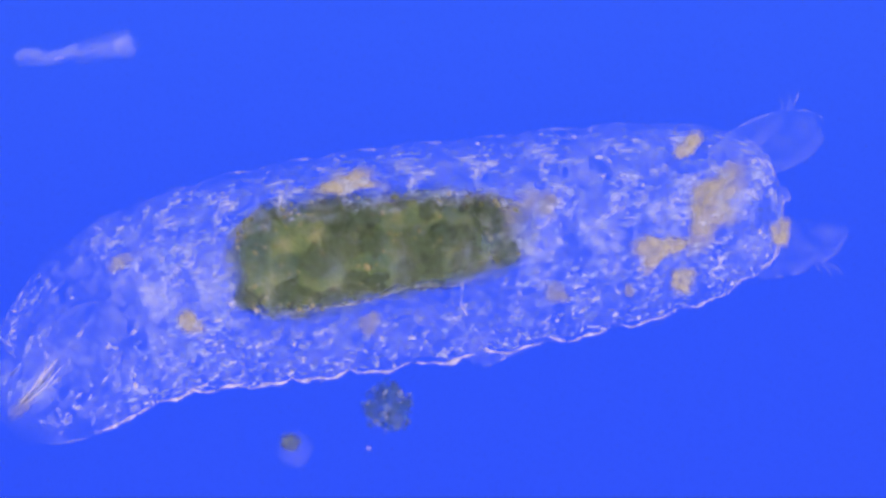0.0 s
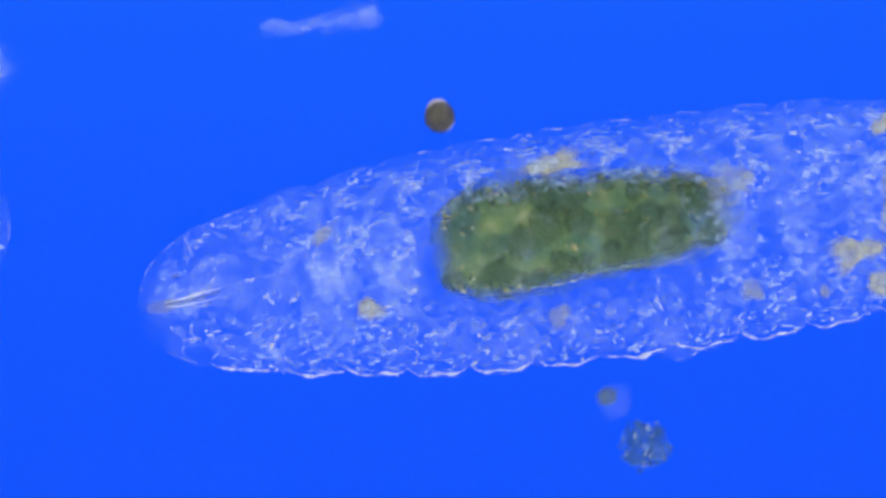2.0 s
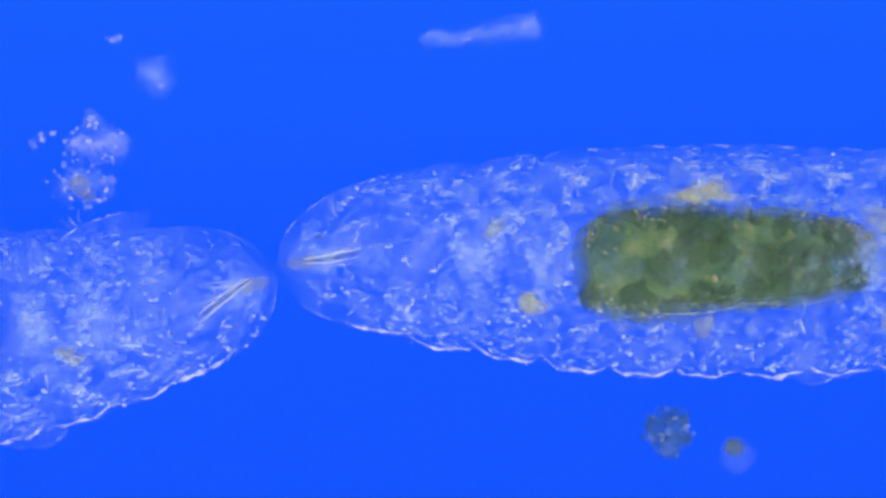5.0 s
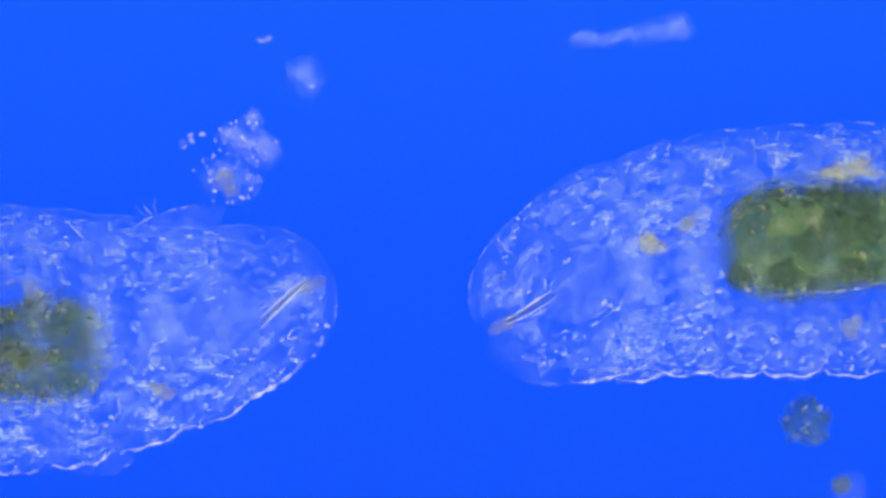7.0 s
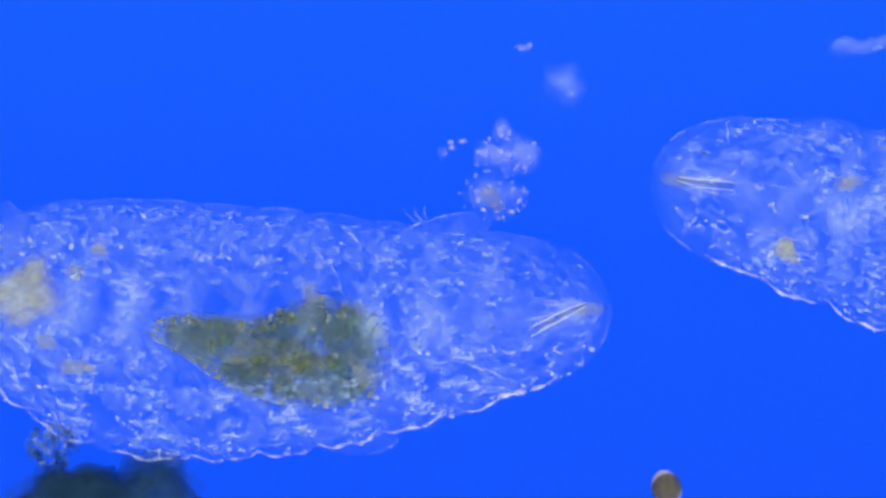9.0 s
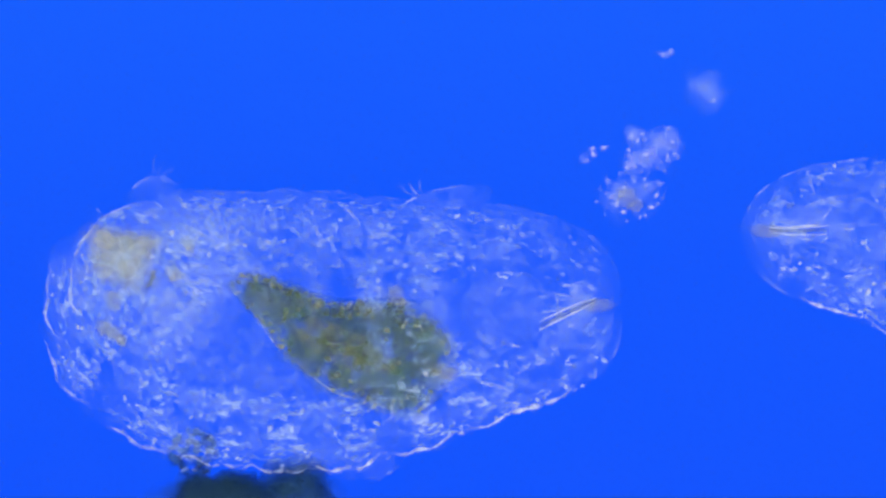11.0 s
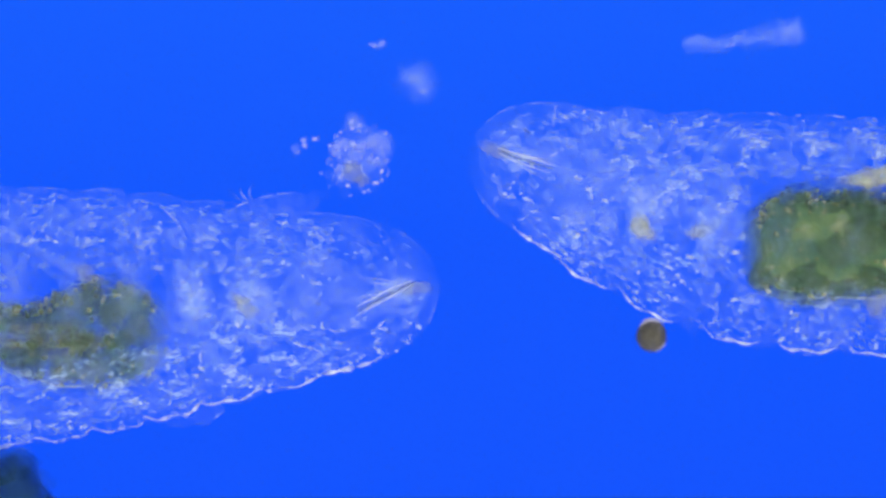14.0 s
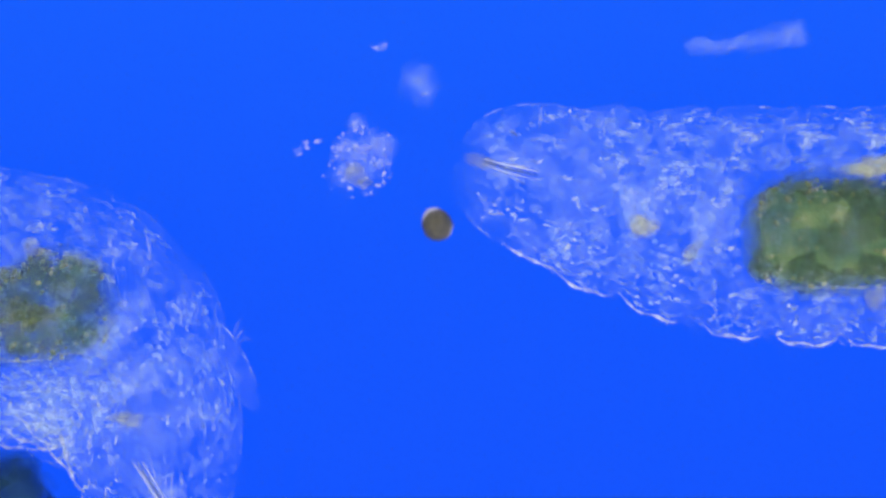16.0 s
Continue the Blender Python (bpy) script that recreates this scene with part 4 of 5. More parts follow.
A_CHEST = [
    (0, 0.840, -0.036), (0.5, 0.795, -0.048), (1, 0.787, -0.071), (1.5, 0.730, -0.062), (2, 0.716, -0.060), (2.5, 0.731, -0.044),
    (3, 0.759, -0.064), (3.2, 0.773, -0.054), (5.3, 0.693, -0.029), (5.5, 0.715, -0.035), (6, 0.692, -0.016), (6.5, 0.699, -0.024),
    (7, 0.686, -0.019), (7.5, 0.699, -0.020), (8, 0.657, -0.003), (8.5, 0.596, 0.021), (9, 0.616, 0.022), (9.2, 0.635, 0.017),
    (11.3, 0.537, -0.004), (11.5, 0.556, 0.008), (12, 0.565, 0.035), (12.5, 0.523, 0.055), (13, 0.506, 0.038), (13.5, 0.530, 0.044),
    (14, 0.522, 0.041), (14.5, 0.537, 0.057), (15, 0.495, 0.061), (15.5, 0.475, 0.056), (16, 0.508, 0.054),
]
A_CHEST_HALF = [
    (0, 0.183), (0.5, 0.195), (1, 0.189), (1.5, 0.176), (2, 0.190), (2.5, 0.186), (3, 0.200), (3.2, 0.194), (5.3, 0.190), (5.5, 0.200),
    (6, 0.186), (6.5, 0.190), (7, 0.211), (7.5, 0.213), (8, 0.182), (8.5, 0.181), (9, 0.184), (9.2, 0.182), (11.3, 0.190), (11.5, 0.190),
    (12, 0.196), (12.5, 0.180), (13, 0.172), (13.5, 0.193), (14, 0.200), (14.5, 0.197), (15, 0.180), (15.5, 0.196), (16, 0.200),
]
A_LOIN = [
    (0, 1.325, 0.035), (0.5, 1.323, 0.024), (1, 1.305, 0.026), (1.5, 1.270, 0.016), (2, 1.226, 0.007), (2.5, 1.251, 0.003),
    (3, 1.259, 0.006), (3.2, 1.258, 0.006), (5.3, 1.190, -0.029), (5.5, 1.205, -0.018), (6, 1.202, -0.015), (6.5, 1.221, -0.002),
    (7, 1.186, -0.007), (7.5, 1.179, -0.029), (8, 1.172, -0.043), (8.5, 1.155, -0.030), (9, 1.141, -0.016), (9.2, 1.135, -0.003),
    (11.3, 1.037, -0.004), (11.5, 1.056, 0.008), (12, 1.105, 0.019), (12.5, 1.073, 0.021), (13, 1.041, 0.021), (13.5, 1.035, 0.022),
    (14, 1.032, 0.019), (14.5, 1.057, 0.021), (15, 1.005, 0.031), (15.5, 1.015, 0.037), (16, 1.028, 0.044),
]
A_LOIN_HALF = [
    (0, 0.186), (0.5, 0.195), (1, 0.183), (1.5, 0.194), (2, 0.203), (2.5, 0.195), (3, 0.193), (3.2, 0.193), (5.3, 0.195), (5.5, 0.193),
    (6, 0.194), (6.5, 0.193), (7, 0.213), (7.5, 0.218), (8, 0.195), (8.5, 0.195), (9, 0.195), (9.2, 0.195), (11.3, 0.195), (11.5, 0.195),
    (12, 0.195), (12.5, 0.195), (13, 0.195), (13.5, 0.195), (14, 0.195), (14.5, 0.195), (15, 0.195), (15.5, 0.195), (16, 0.200),
]
A_TAIL = [
    (0, 1.700, 0.094), (0.5, 1.680, 0.073), (1, 1.675, 0.063), (1.5, 1.625, 0.056), (2, 1.601, 0.058), (2.5, 1.601, 0.062),
    (3, 1.604, 0.070), (3.2, 1.603, 0.070), (5.3, 1.552, -0.019), (5.5, 1.567, -0.008), (6, 1.564, -0.005), (6.5, 1.583, 0.008),
    (7, 1.548, 0.003), (7.5, 1.541, -0.019), (8, 1.534, -0.033), (8.5, 1.517, -0.020), (9, 1.503, -0.006), (9.2, 1.497, 0.007),
    (11.3, 1.399, 0.006), (11.5, 1.418, 0.018), (12, 1.467, 0.029), (12.5, 1.435, 0.031), (13, 1.403, 0.031), (13.5, 1.397, 0.032),
    (14, 1.394, 0.029), (14.5, 1.419, 0.031), (15, 1.367, 0.041), (15.5, 1.377, 0.047), (16, 1.390, 0.054),
]
A_TAIL_HALF = [
    (0, 0.143), (0.5, 0.131), (1, 0.140), (1.5, 0.163), (2, 0.169), (2.5, 0.164), (3, 0.168), (3.2, 0.168), (5.3, 0.140), (5.5, 0.140),
    (6, 0.140), (6.5, 0.140), (7, 0.140), (7.5, 0.140), (8, 0.140), (8.5, 0.140), (9, 0.140), (9.2, 0.140), (11.3, 0.140), (11.5, 0.140),
    (12, 0.140), (12.5, 0.140), (13, 0.140), (13.5, 0.140), (14, 0.140), (14.5, 0.140), (15, 0.140), (15.5, 0.140), (16, 0.140),
]
A_GUT_FRONT = [
    (0, 0.823, -0.005), (0.5, 0.820, -0.011), (1, 0.803, -0.017), (1.5, 0.770, -0.037), (2, 0.743, -0.025), (2.5, 0.759, -0.025),
    (3, 0.787, -0.032), (3.2, 0.783, -0.017), (5.3, 0.698, -0.034), (5.5, 0.740, -0.030), (6, 0.709, -0.021), (6.5, 0.729, -0.006),
    (7, 0.691, 0.004), (7.5, 0.699, -0.024), (8, 0.692, -0.035), (9, 0.641, -0.001), (9.2, 0.635, 0.012), (11.3, 0.537, -0.004),
    (11.5, 0.556, 0.003), (12, 0.605, 0.024), (12.5, 0.575, 0.026), (13, 0.544, 0.028), (13.5, 0.540, 0.010), (14, 0.529, 0.013),
    (14.5, 0.555, 0.031), (15, 0.505, 0.036), (15.5, 0.485, 0.031), (16, 0.525, 0.036),
]
B_MOUTH = [
    (0, 0.005, 0.133), (0.5, 0.005, 0.128), (1, 0.005, 0.123), (1.5, -0.005, 0.093), (2, -0.007, 0.060), (2.5, 0.146, 0.010),
    (3, 0.196, -0.022), (3.2, 0.203, -0.022), (5.3, 0.192, -0.064), (5.5, 0.205, -0.080), (6, 0.182, -0.109), (6.5, 0.071, -0.124),
    (7, 0.013, -0.059), (7.5, 0.134, -0.094), (8, 0.142, -0.095), (8.5, 0.166, -0.092), (9, 0.036, -0.101), (9.2, -0.097, -0.073),
    (11.3, -0.198, -0.096), (11.5, -0.139, -0.112), (12, -0.013, -0.036), (12.5, 0.033, -0.019), (13, 0.064, -0.014), (13.5, 0.070, 0.007),
    (14, -0.003, -0.067), (14.5, -0.208, -0.159), (15, -0.375, -0.374), (15.5, -0.475, -0.464), (16, -0.487, -0.516),
]
B_NECK = [
    (0, -0.225, 0.043), (0.5, -0.225, 0.038), (1, -0.225, 0.033), (1.5, -0.220, 0.003), (2, -0.224, -0.025), (2.5, -0.064, -0.080),
    (3, -0.031, -0.090), (3.2, -0.017, -0.090), (5.3, -0.020, -0.115), (5.5, -0.015, -0.124), (6, -0.033, -0.127), (6.5, -0.131, -0.134),
    (7, -0.174, -0.123), (7.5, -0.086, -0.116), (8, -0.083, -0.113), (8.5, -0.064, -0.116), (9, -0.174, -0.114), (9.2, -0.270, -0.101),
    (11.3, -0.423, -0.096), (11.5, -0.354, -0.107), (12, -0.225, -0.073), (12.5, -0.187, -0.079), (13, -0.149, -0.069),
    (13.5, -0.145, -0.073), (14, -0.218, -0.080), (14.5, -0.403, -0.137), (15, -0.450, -0.254), (15.5, -0.503, -0.281),
    (16, -0.518, -0.319),
]
B_NECK_HALF = [
    (0, 0.160), (0.5, 0.160), (1, 0.160), (1.5, 0.160), (2, 0.160), (2.5, 0.162), (3, 0.154), (3.2, 0.154), (5.3, 0.144), (5.5, 0.154),
    (6, 0.148), (6.5, 0.157), (7, 0.160), (7.5, 0.151), (8, 0.155), (8.5, 0.154), (9, 0.148), (9.2, 0.173), (11.3, 0.188), (11.5, 0.170),
    (12, 0.160), (12.5, 0.145), (13, 0.145), (13.5, 0.140), (14, 0.145), (14.5, 0.178), (15, 0.168), (15.5, 0.176), (16, 0.163),
]
B_CHEST = [
    (0, -0.505, -0.037), (0.5, -0.505, -0.042), (1, -0.505, -0.047), (1.5, -0.490, -0.077), (2, -0.499, -0.080), (2.5, -0.339, -0.150),
    (3, -0.278, -0.167), (3.2, -0.262, -0.167), (5.3, -0.300, -0.159), (5.5, -0.295, -0.158), (6, -0.313, -0.132), (6.5, -0.411, -0.159),
    (7, -0.449, -0.165), (7.5, -0.371, -0.151), (8, -0.373, -0.150), (8.5, -0.354, -0.128), (9, -0.444, -0.139), (9.2, -0.530, -0.133),
    (11.3, -0.693, -0.130), (11.5, -0.629, -0.144), (12, -0.505, -0.133), (12.5, -0.462, -0.137), (13, -0.439, -0.118),
    (13.5, -0.435, -0.108), (14, -0.493, -0.100), (14.5, -0.613, -0.115), (15, -0.635, -0.120), (15.5, -0.630, -0.132),
    (16, -0.632, -0.137),
]
B_CHEST_HALF = [
    (0, 0.190), (0.5, 0.190), (1, 0.190), (1.5, 0.190), (2, 0.185), (2.5, 0.185), (3, 0.185), (3.2, 0.185), (5.3, 0.180), (5.5, 0.173),
    (6, 0.172), (6.5, 0.205), (7, 0.225), (7.5, 0.206), (8, 0.194), (8.5, 0.176), (9, 0.198), (9.2, 0.220), (11.3, 0.244), (11.5, 0.247),
    (12, 0.224), (12.5, 0.188), (13, 0.171), (13.5, 0.155), (14, 0.190), (14.5, 0.216), (15, 0.228), (15.5, 0.228), (16, 0.221),
]
B_LOIN = [
    (0, -0.885, -0.077), (0.5, -0.883, -0.090), (1, -0.882, -0.104), (1.5, -0.881, -0.117), (2, -0.879, -0.120), (2.5, -0.719, -0.170),
    (3, -0.656, -0.182), (3.2, -0.642, -0.182), (5.3, -0.685, -0.199), (5.5, -0.693, -0.190), (6, -0.711, -0.179), (6.5, -0.746, -0.174),
    (7, -0.776, -0.169), (7.5, -0.746, -0.152), (8, -0.728, -0.148), (8.5, -0.709, -0.129), (9, -0.804, -0.135), (9.2, -0.845, -0.133),
    (11.3, -0.993, -0.099), (11.5, -0.929, -0.092), (12, -0.870, -0.151), (12.5, -0.837, -0.137), (13, -0.829, -0.124),
    (13.5, -0.820, -0.113), (14, -0.838, -0.122), (14.5, -0.908, -0.109), (15, -0.950, -0.104), (15.5, -0.960, -0.099),
    (16, -0.962, -0.091),
]
B_LOIN_HALF = [
    (0, 0.200), (0.5, 0.200), (1, 0.200), (1.5, 0.200), (2, 0.195), (2.5, 0.195), (3, 0.195), (3.2, 0.195), (5.3, 0.190), (5.5, 0.190),
    (6, 0.190), (6.5, 0.200), (7, 0.225), (7.5, 0.215), (8, 0.185), (8.5, 0.189), (9, 0.227), (9.2, 0.220), (11.3, 0.225), (11.5, 0.202),
    (12, 0.220), (12.5, 0.198), (13, 0.180), (13.5, 0.185), (14, 0.228), (14.5, 0.240), (15, 0.245), (15.5, 0.250), (16, 0.250),
]
B_TAIL = [
    (0, -1.155, -0.069), (0.5, -1.153, -0.082), (1, -1.152, -0.096), (1.5, -1.151, -0.109), (2, -1.149, -0.112), (2.5, -0.989, -0.162),
    (3, -0.926, -0.174), (3.2, -0.912, -0.174), (5.3, -0.955, -0.191), (5.5, -0.963, -0.182), (6, -0.981, -0.171), (6.5, -1.016, -0.166),
    (7, -1.046, -0.161), (7.5, -1.016, -0.144), (8, -0.998, -0.140), (8.5, -1.009, -0.127), (9, -1.034, -0.067), (9.2, -1.040, -0.053),
    (11.3, -1.078, 0.021), (11.5, -1.084, 0.003), (12, -1.140, -0.143), (12.5, -1.107, -0.129), (13, -1.099, -0.116),
    (13.5, -1.090, -0.105), (14, -1.108, -0.114), (14.5, -1.178, -0.101), (15, -1.220, -0.096), (15.5, -1.230, -0.091),
    (16, -1.232, -0.083),
]
B_TAIL_HALF = [
    (0, 0.150), (0.5, 0.150), (1, 0.150), (1.5, 0.150), (2, 0.150), (2.5, 0.150), (3, 0.150), (3.2, 0.150), (5.3, 0.150), (5.5, 0.150),
    (6, 0.150), (6.5, 0.150), (7, 0.150), (7.5, 0.150), (8, 0.150), (8.5, 0.171), (9, 0.139), (9.2, 0.151), (11.3, 0.126), (11.5, 0.110),
    (12, 0.150), (12.5, 0.150), (13, 0.150), (13.5, 0.150), (14, 0.150), (14.5, 0.150), (15, 0.150), (15.5, 0.150), (16, 0.150),
]
B_GUT_FRONT = [
    (0, -0.505, -0.077), (2, -0.499, -0.120), (2.5, -0.339, -0.170), (3.2, -0.257, -0.182), (5.3, -0.325, -0.199), (5.5, -0.325, -0.185),
    (6, -0.318, -0.177), (6.5, -0.381, -0.179), (7, -0.379, -0.189), (7.5, -0.371, -0.179), (8, -0.368, -0.180), (8.5, -0.314, -0.177),
    (9, -0.359, -0.188), (9.2, -0.420, -0.198), (11.3, -0.508, -0.224), (11.5, -0.522, -0.217), (12, -0.495, -0.156), (12.5, -0.467, -0.162),
    (13, -0.434, -0.147), (13.5, -0.435, -0.146), (14, -0.485, -0.152), (14.5, -0.561, -0.139), (15, -0.595, -0.111), (15.5, -0.585, -0.099),
    (16, -0.575, -0.088),
]
B_GUT_REAR = [
    (0, -0.885, -0.077), (2, -0.879, -0.120), (2.5, -0.719, -0.170), (3.2, -0.637, -0.182), (5.3, -0.700, -0.209), (6, -0.703, -0.184),
    (7, -0.769, -0.169), (7.5, -0.756, -0.157), (8, -0.763, -0.138), (8.5, -0.729, -0.122), (9, -0.759, -0.151), (9.2, -0.785, -0.153),
    (11.3, -0.853, -0.064), (11.5, -0.859, -0.062), (12, -0.885, -0.121), (12.5, -0.852, -0.139), (13, -0.824, -0.139), (13.5, -0.825, -0.138),
    (14, -0.873, -0.135), (14.5, -0.943, -0.129), (15, -0.980, -0.119), (16, -0.967, -0.106),
]
SPECK = [
    (0, 1.075, -0.337), (0.5, 1.065, -0.358), (1, 1.044, -0.382), (1.5, 1.040, -0.467), (2, 1.041, -0.520), (5.3, 1.050, -0.529),
    (9.2, 0.885, -0.513), (16, 0.913, -0.516),
]
BALL = [
    (0, 1.065, 0.623), (0.8, 0.935, 0.577), (1.2, 0.865, 0.449), (1.3, 0.872, 0.414), (1.5, 0.865, 0.296), (2, 0.759, 0.207),
    (2.5, 0.516, 0.245), (2.8, 0.461, 0.141), (3, 0.434, 0.113), (3.2, 0.330, -0.010), (3.7, 0.199, -0.227), (4.3, 0.068, -0.560),
    (5.3, -0.040, -0.569), (7, 0.021, -0.579), (8.5, 0.086, -0.522), (9, 0.138, -0.428), (9.2, 0.243, -0.408), (10, 0.363, -0.506),
    (11.3, 0.587, -0.534), (12, 0.845, -0.491), (12.5, 0.858, -0.389), (12.9, 0.756, -0.314), (13, 0.696, -0.281), (13.3, 0.597, -0.210),
    (13.5, 0.543, -0.190), (14, 0.377, -0.158), (14.5, 0.217, -0.107), (15, 0.143, -0.127), (15.5, -0.019, 0.021), (16, -0.013, 0.046),
]
COLONY = [
    (0, 1.110, -0.262), (0.5, 1.108, -0.274), (1, 1.107, -0.289), (1.5, 1.117, -0.349), (2, 1.129, -0.385), (2.5, 1.099, -0.410),
    (3, 1.069, -0.422), (3.2, 1.051, -0.420), (5.3, 0.868, -0.334), (5.5, 0.863, -0.332), (6, 0.857, -0.307), (6.5, 0.859, -0.291),
    (7, 0.861, -0.321), (7.5, 0.854, -0.329), (8, 0.872, -0.333), (9.2, 0.885, -0.333), (11.3, 0.877, -0.334), (12, 0.875, -0.341),
    (16, 0.913, -0.336),
]
DOT = [
    (0, 0.933, -0.326), (0.5, 0.946, -0.334), (1, 0.981, -0.297), (1.5, 1.013, -0.295), (2, 1.061, -0.296), (2.5, 1.062, -0.282),
    (3, 1.090, -0.292), (3.2, 1.104, -0.307), (5.3, 0.995, -0.377), (5.5, 0.997, -0.382), (6, 0.957, -0.366), (6.5, 0.939, -0.369),
    (7, 0.924, -0.435), (7.5, 0.874, -0.442), (8, 0.882, -0.443), (9.2, 0.885, -0.433), (11.3, 0.877, -0.424), (12, 0.875, -0.441),
    (16, 0.913, -0.436),
]
P1 = [
    (0, 0.640, -0.002), (0.5, 0.600, -0.011), (1, 0.617, -0.032), (1.5, 0.535, -0.024), (2, 0.551, -0.008), (2.5, 0.536, 0.010),
    (3, 0.584, 0.003), (3.2, 0.580, -0.004), (5.3, 0.590, 0.026), (5.5, 0.705, 0.048), (6, 0.637, 0.019), (6.5, 0.659, 0.021),
    (7, 0.636, 0.036), (7.5, 0.709, 0.073), (8, 0.602, 0.097), (8.5, 0.566, 0.033), (9, 0.446, 0.119), (9.2, 0.440, 0.087),
    (11.3, 0.437, 0.076), (11.5, 0.456, 0.048), (12, 0.515, -0.001), (12.5, 0.493, 0.086), (13, 0.441, 0.033), (13.5, 0.477, 0.042),
    (14, 0.452, 0.030), (14.5, 0.482, 0.071), (15, 0.405, 0.081), (15.5, 0.380, 0.021), (16, 0.433, -0.004),
]
P2 = [
    (0, 0.760, -0.105), (0.5, 0.745, -0.064), (1, 0.715, -0.124), (1.5, 0.645, -0.102), (2, 0.633, -0.135), (2.5, 0.686, -0.115),
    (3, 0.729, -0.117), (3.2, 0.711, -0.077), (5.3, 0.620, -0.121), (5.5, 0.745, -0.135), (6, 0.522, -0.119), (6.5, 0.574, -0.064),
    (7, 0.566, 0.001), (7.5, 0.652, 0.008), (8, 0.564, 0.057), (8.5, 0.491, 0.028), (9, 0.336, 0.004), (9.2, 0.355, 0.027),
    (11.3, 0.337, 0.026), (11.5, 0.366, -0.002), (12, 0.405, -0.016), (12.5, 0.363, 0.031), (13, 0.321, 0.051), (13.5, 0.385, 0.017),
    (14, 0.347, 0.040), (14.5, 0.362, 0.041), (15, 0.285, 0.066), (15.5, 0.285, 0.071), (16, 0.343, 0.044),
]
Q1 = [
    (0, -0.275, -0.097), (2, -0.269, -0.130), (3, -0.076, -0.192), (3.2, -0.057, -0.192), (5.3, -0.195, -0.199), (5.5, -0.200, -0.200),
    (6, -0.241, -0.181), (6.5, -0.311, -0.219), (7, -0.289, -0.259), (7.5, -0.256, -0.217), (8, -0.313, -0.218), (8.5, -0.304, -0.202),
    (9, -0.409, -0.216), (9.2, -0.440, -0.243), (11.3, -0.523, -0.184), (11.5, -0.489, -0.132), (12, -0.265, -0.091), (12.5, -0.217, -0.084),
    (13, -0.194, -0.079), (13.5, -0.210, -0.078), (14, -0.348, -0.100), (14.5, -0.318, -0.234), (15, -0.455, -0.259), (15.5, -0.545, -0.279),
    (16, -0.557, -0.296),
]

# how far the sides of each animal's head spread as it turns towards the eye or up
A_BLUNT = [(0, 0, 0), (0.5, 0.04, 0), (1, 0, 0), (2.5, 0.008, 0), (3, 0.015, 0), (3.2, 0.015, 0), (5.3, 0, 0), (6, 0, 0), (6.5, 0.008, 0), (7, 0.015, 0), (7.5, 0.03, 0), (9.2, 0.02, 0),
           (11.3, 0.004, 0), (12, 0.02, 0), (12.5, 0.015, 0), (13.5, 0.025, 0), (14.5, 0.015, 0), (15, 0.015, 0), (15.5, 0.025, 0), (16, 0.03, 0)]
B_BLUNT = [(0, 0, 0), (9, 0, 0), (9.2, 0.018, 0), (10.2, 0, 0), (14, 0, 0), (14.5, 0.022, 0), (15, 0.022, 0), (15.5, 0.018, 0), (16, 0.018, 0)]
UPPER_TUFT = [(0, -0.148, 0.176, 0), (5.3, -0.148, 0.176, 0), (6.5, -0.152, 0.182, -8), (7, -0.146, 0.18, -22), (7.5, -0.146, 0.172, 0), (9.2, -0.15, 0.172, 0), (11.3, -0.144, 0.188, 42),
              (11.5, -0.144, 0.186, 45), (12, -0.142, 0.186, 30), (12.5, -0.148, 0.182, 12), (13, -0.148, 0.182, 5), (16, -0.147, 0.183, 4)]
LOWER_TUFT = [(0, -0.173, 0.101, 0), (5.3, -0.173, 0.104, 0), (6.5, -0.174, 0.11, -4), (7, -0.182, 0.115, -10), (7.5, -0.176, 0.098, 0), (9.2, -0.175, 0.098, 0), (11.3, -0.186, 0.11, 15),
              (11.5, -0.185, 0.112, 15), (12, -0.18, 0.142, 20), (12.5, -0.16, 0.148, 10), (13, -0.156, 0.14, 10), (16, -0.156, 0.139, 10)]


def at_time(rows, t):
    """The place at t seconds on a track of (seconds, x, y)."""
    ts = [r[0] for r in rows]
    return np.array([np.interp(t, ts, [r[1] for r in rows]), np.interp(t, ts, [r[2] for r in rows])])


def axis_at(tracks, marks, t):
    """The animal's axis at t seconds: a function from the distance behind the mouth to a place."""
    p = [at_time(k, t) for k in tracks]
    n = len(p)
    d = [(p[min(i + 1, n - 1)] - p[max(i - 1, 0)]) / (marks[min(i + 1, n - 1)] - marks[max(i - 1, 0)]) for i in range(n)]

    def place(s):
        i = min(max(int(np.searchsorted(marks, s)) - 1, 0), n - 2)
        h = marks[i + 1] - marks[i]
        u = (s - marks[i]) / h
        if u < 0 or u > 1:
            k = 0 if u < 0 else n - 1
            return p[k] + d[k] * (s - marks[k])
        return ((2 * u ** 3 - 3 * u ** 2 + 1) * p[i] + (u ** 3 - 2 * u ** 2 + u) * h * d[i]
                + (-2 * u ** 3 + 3 * u ** 2) * p[i + 1] + (u ** 3 - u ** 2) * h * d[i + 1])
    return place


def turned(place, way, z):
    return pose(place[0], place[1], z, 0, 0, math.degrees(math.atan2(way[1], way[0])))


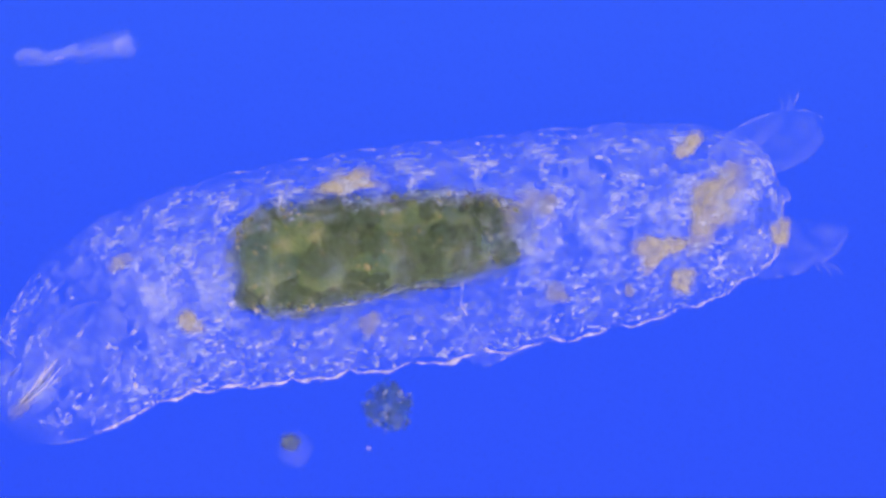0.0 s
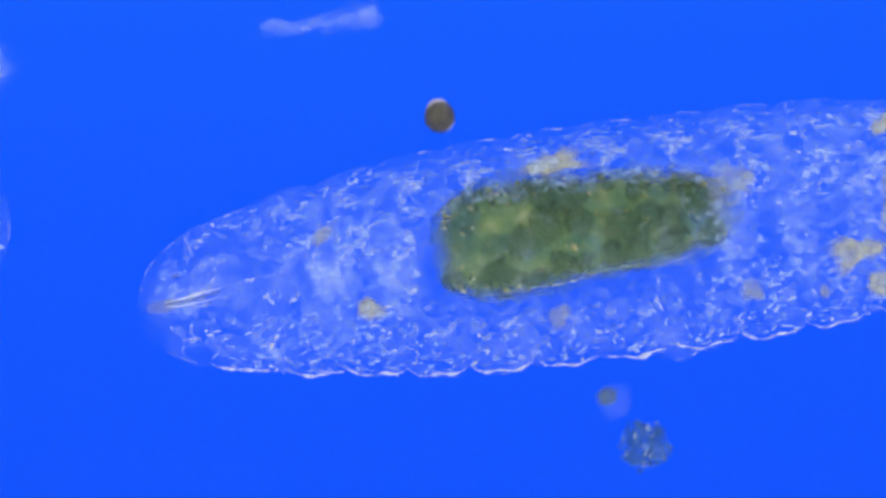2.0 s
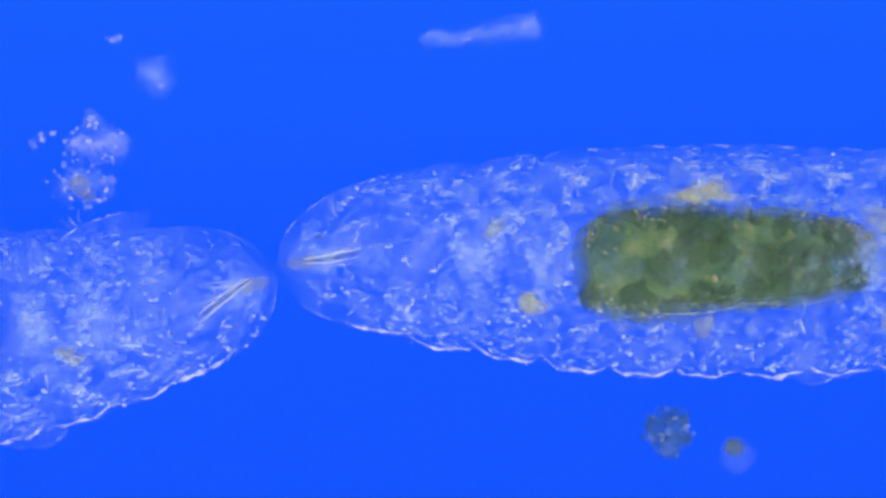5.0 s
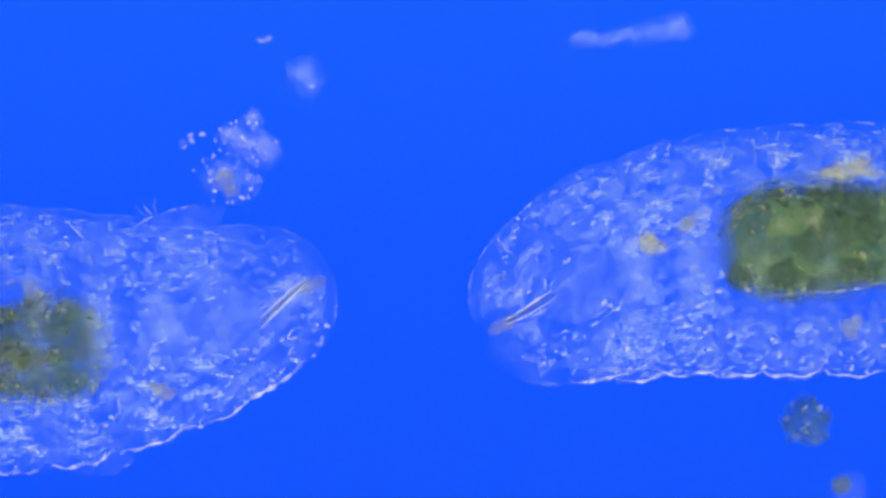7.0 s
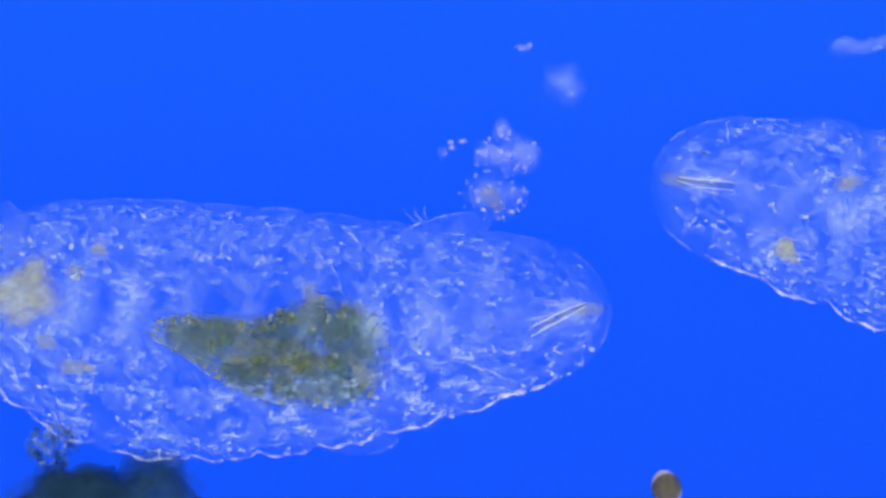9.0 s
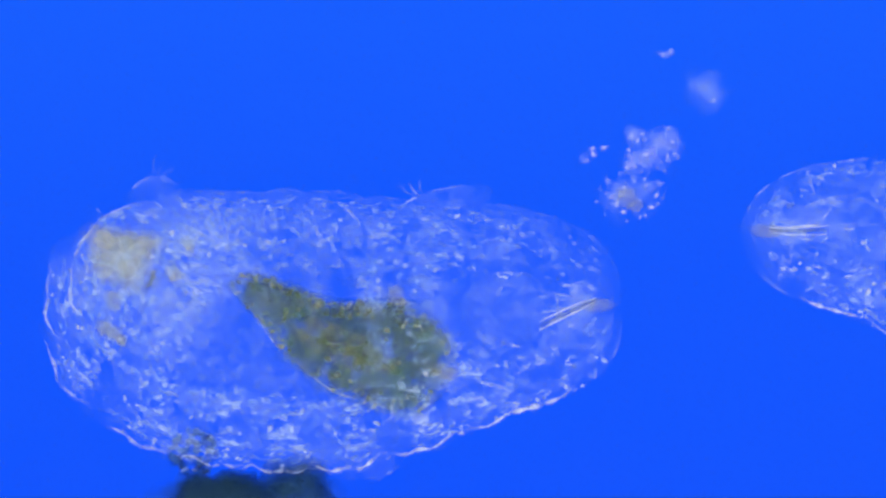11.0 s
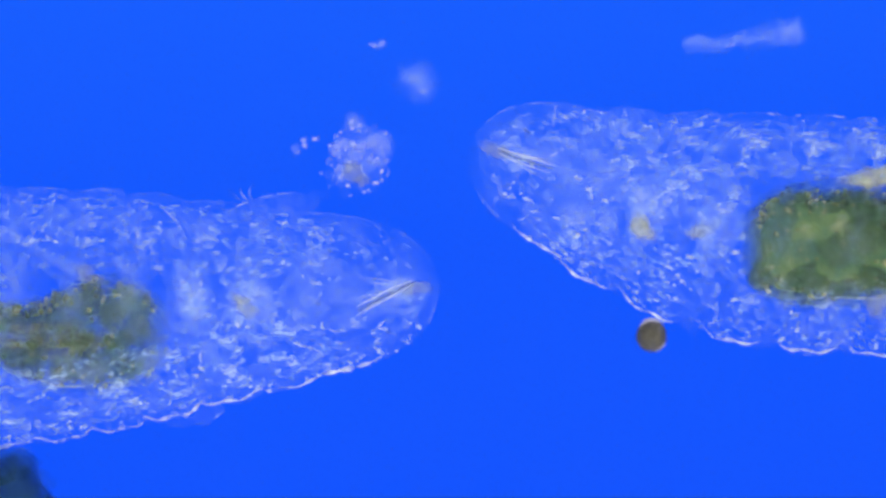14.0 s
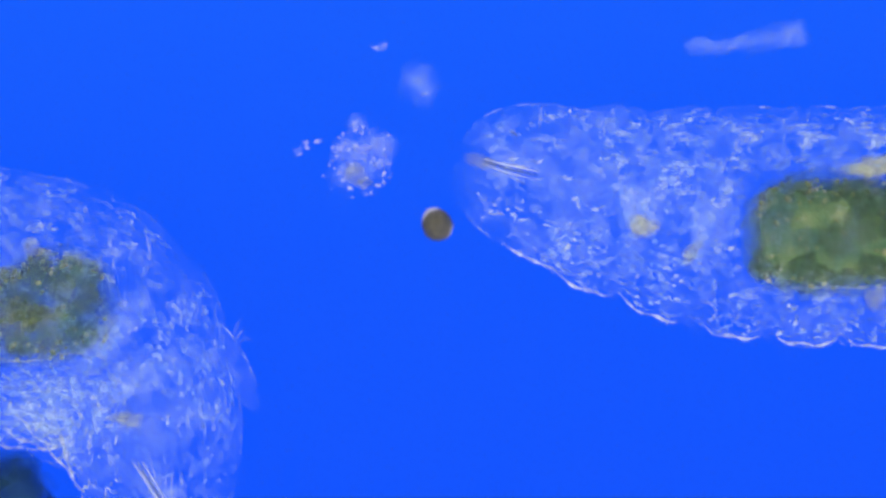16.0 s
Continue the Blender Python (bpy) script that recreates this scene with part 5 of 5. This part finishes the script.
def move_bear(bear, tracks, halves, blunt, marks, gut, gut_pose, mouth, free):
    """Bends the body along its axis, and moves the two halves of each ring apart or together as the body swells or thins."""
    times = [r[0] for r in tracks[0]]
    thing_rows, piece_rows, gut_rows, mouth_rows = [], [[] for _ in bear.pieces], [], []
    free_rows = [[] for _ in free]
    built = [bent(m, bear.profile) for m in marks[1:]]
    for t in times:
        axis = axis_at(tracks, marks, t)
        base = turned(axis(0.6), axis(0.75) - axis(0.45), 0.0)
        back = base.inverted()
        thing_rows.append((t, base))
        swell = [float(np.interp(t, [r[0] for r in h], [r[1] for r in h])) - w for h, w in zip(halves, built)]
        spots = [0.0] + list(marks[1:]) + [bear.joints[-1]]
        swell = [0.5 * swell[0] + blunt(t)] + swell + [0.4 * swell[-1]]
        for rows, (ob, mid, s0, s1, first, side) in zip(piece_rows, bear.pieces):
            way = axis(s1) - axis(s0)
            way = way / np.linalg.norm(way)
            d0, d1 = np.interp(s0, spots, swell), np.interp(s1, spots, swell)
            out = np.array((-way[1], way[0])) * side
            place = (axis(0.0) + way * mid if first else axis(mid)) + out * (d0 + d1) / 2
            rows.append((t, back @ turned(place, way + out * (d1 - d0) / (s1 - s0), MID)))
        mouth_rows.append((t, back @ turned(axis(0.0), axis(0.2) - axis(0.0), MID)))
        place, way = gut_pose(t)
        gut_rows.append((t, back @ turned(place, way, MID)))
        for rows, (ob, track) in zip(free_rows, free):
            p = at_time(track, t)
            turn = 25 * math.sin(1.3 * t)
            rows.append((t, back @ pose(p[0], p[1], MID + 0.05, 0, 0, turn)))
    walk(bear.thing, thing_rows)
    for rows, piece in zip(piece_rows, bear.pieces):
        walk(piece[0], rows)
    walk(gut, gut_rows)
    walk(mouth, mouth_rows)
    for rows, (ob, track) in zip(free_rows, free):
        walk(ob, rows)


GUT_SLOPE = [(0, 1, 0.11), (1.5, 1, 0.12), (3.2, 1, 0.11), (5.3, 1, 0.0), (6, 1, 0.03), (7, 1, 0.03), (8, 1, 0.0), (9.2, 1, 0.0), (12, 1, -0.03), (14, 1, -0.03), (16, 1, -0.03)]


def motions():
    move_bear(green_bear, [A_MOUTH, A_NECK, A_CHEST, A_LOIN, A_TAIL], [A_NECK_HALF, A_CHEST_HALF, A_LOIN_HALF, A_TAIL_HALF], lambda t: at_time(A_BLUNT, t)[0],
              [0.0, 0.23, 0.515, 1.015, 1.38], green_gut,
              lambda t: (at_time(A_GUT_FRONT, t), at_time(GUT_SLOPE, t)), green_mouth, list(zip(green_free, (P1, P2))))
    move_bear(olive_bear, [B_MOUTH, B_NECK, B_CHEST, B_LOIN, B_TAIL], [B_NECK_HALF, B_CHEST_HALF, B_LOIN_HALF, B_TAIL_HALF], lambda t: at_time(B_BLUNT, t)[0],
              [0.0, 0.225, 0.505, 0.88, 1.15], olive_gut,
              lambda t: (at_time(B_GUT_FRONT, t), at_time(B_GUT_REAR, t) - at_time(B_GUT_FRONT, t)), olive_mouth, list(zip(olive_free, (Q1,))))
    walk(upper_tuft, [(t, pose(x + 0.15, y - 0.15, 0.0, 0, 0, turn)) for t, x, y, turn in UPPER_TUFT])
    walk(lower_tuft, [(t, pose(x + 0.15, y - 0.15, 0.0, 0, 0, turn)) for t, x, y, turn in LOWER_TUFT])
    walk(round_ball, [(t, pose(x, y, 0.03, 0, 0, 14 * math.sin(1.7 * t))) for t, x, y in BALL])
    walk(drifting_speck, [(t, pose(x, y, 0.0)) for t, x, y in SPECK])
    walk(green_dot, [(t, pose(x, y, 0.025, 0, 0, 30 * math.sin(1.1 * t))) for t, x, y in DOT])
    walk(blue_colony, [(t, pose(x, y, 0.025, 0, 0, 35 * math.sin(0.9 * t))) for t, x, y in COLONY])


motions()
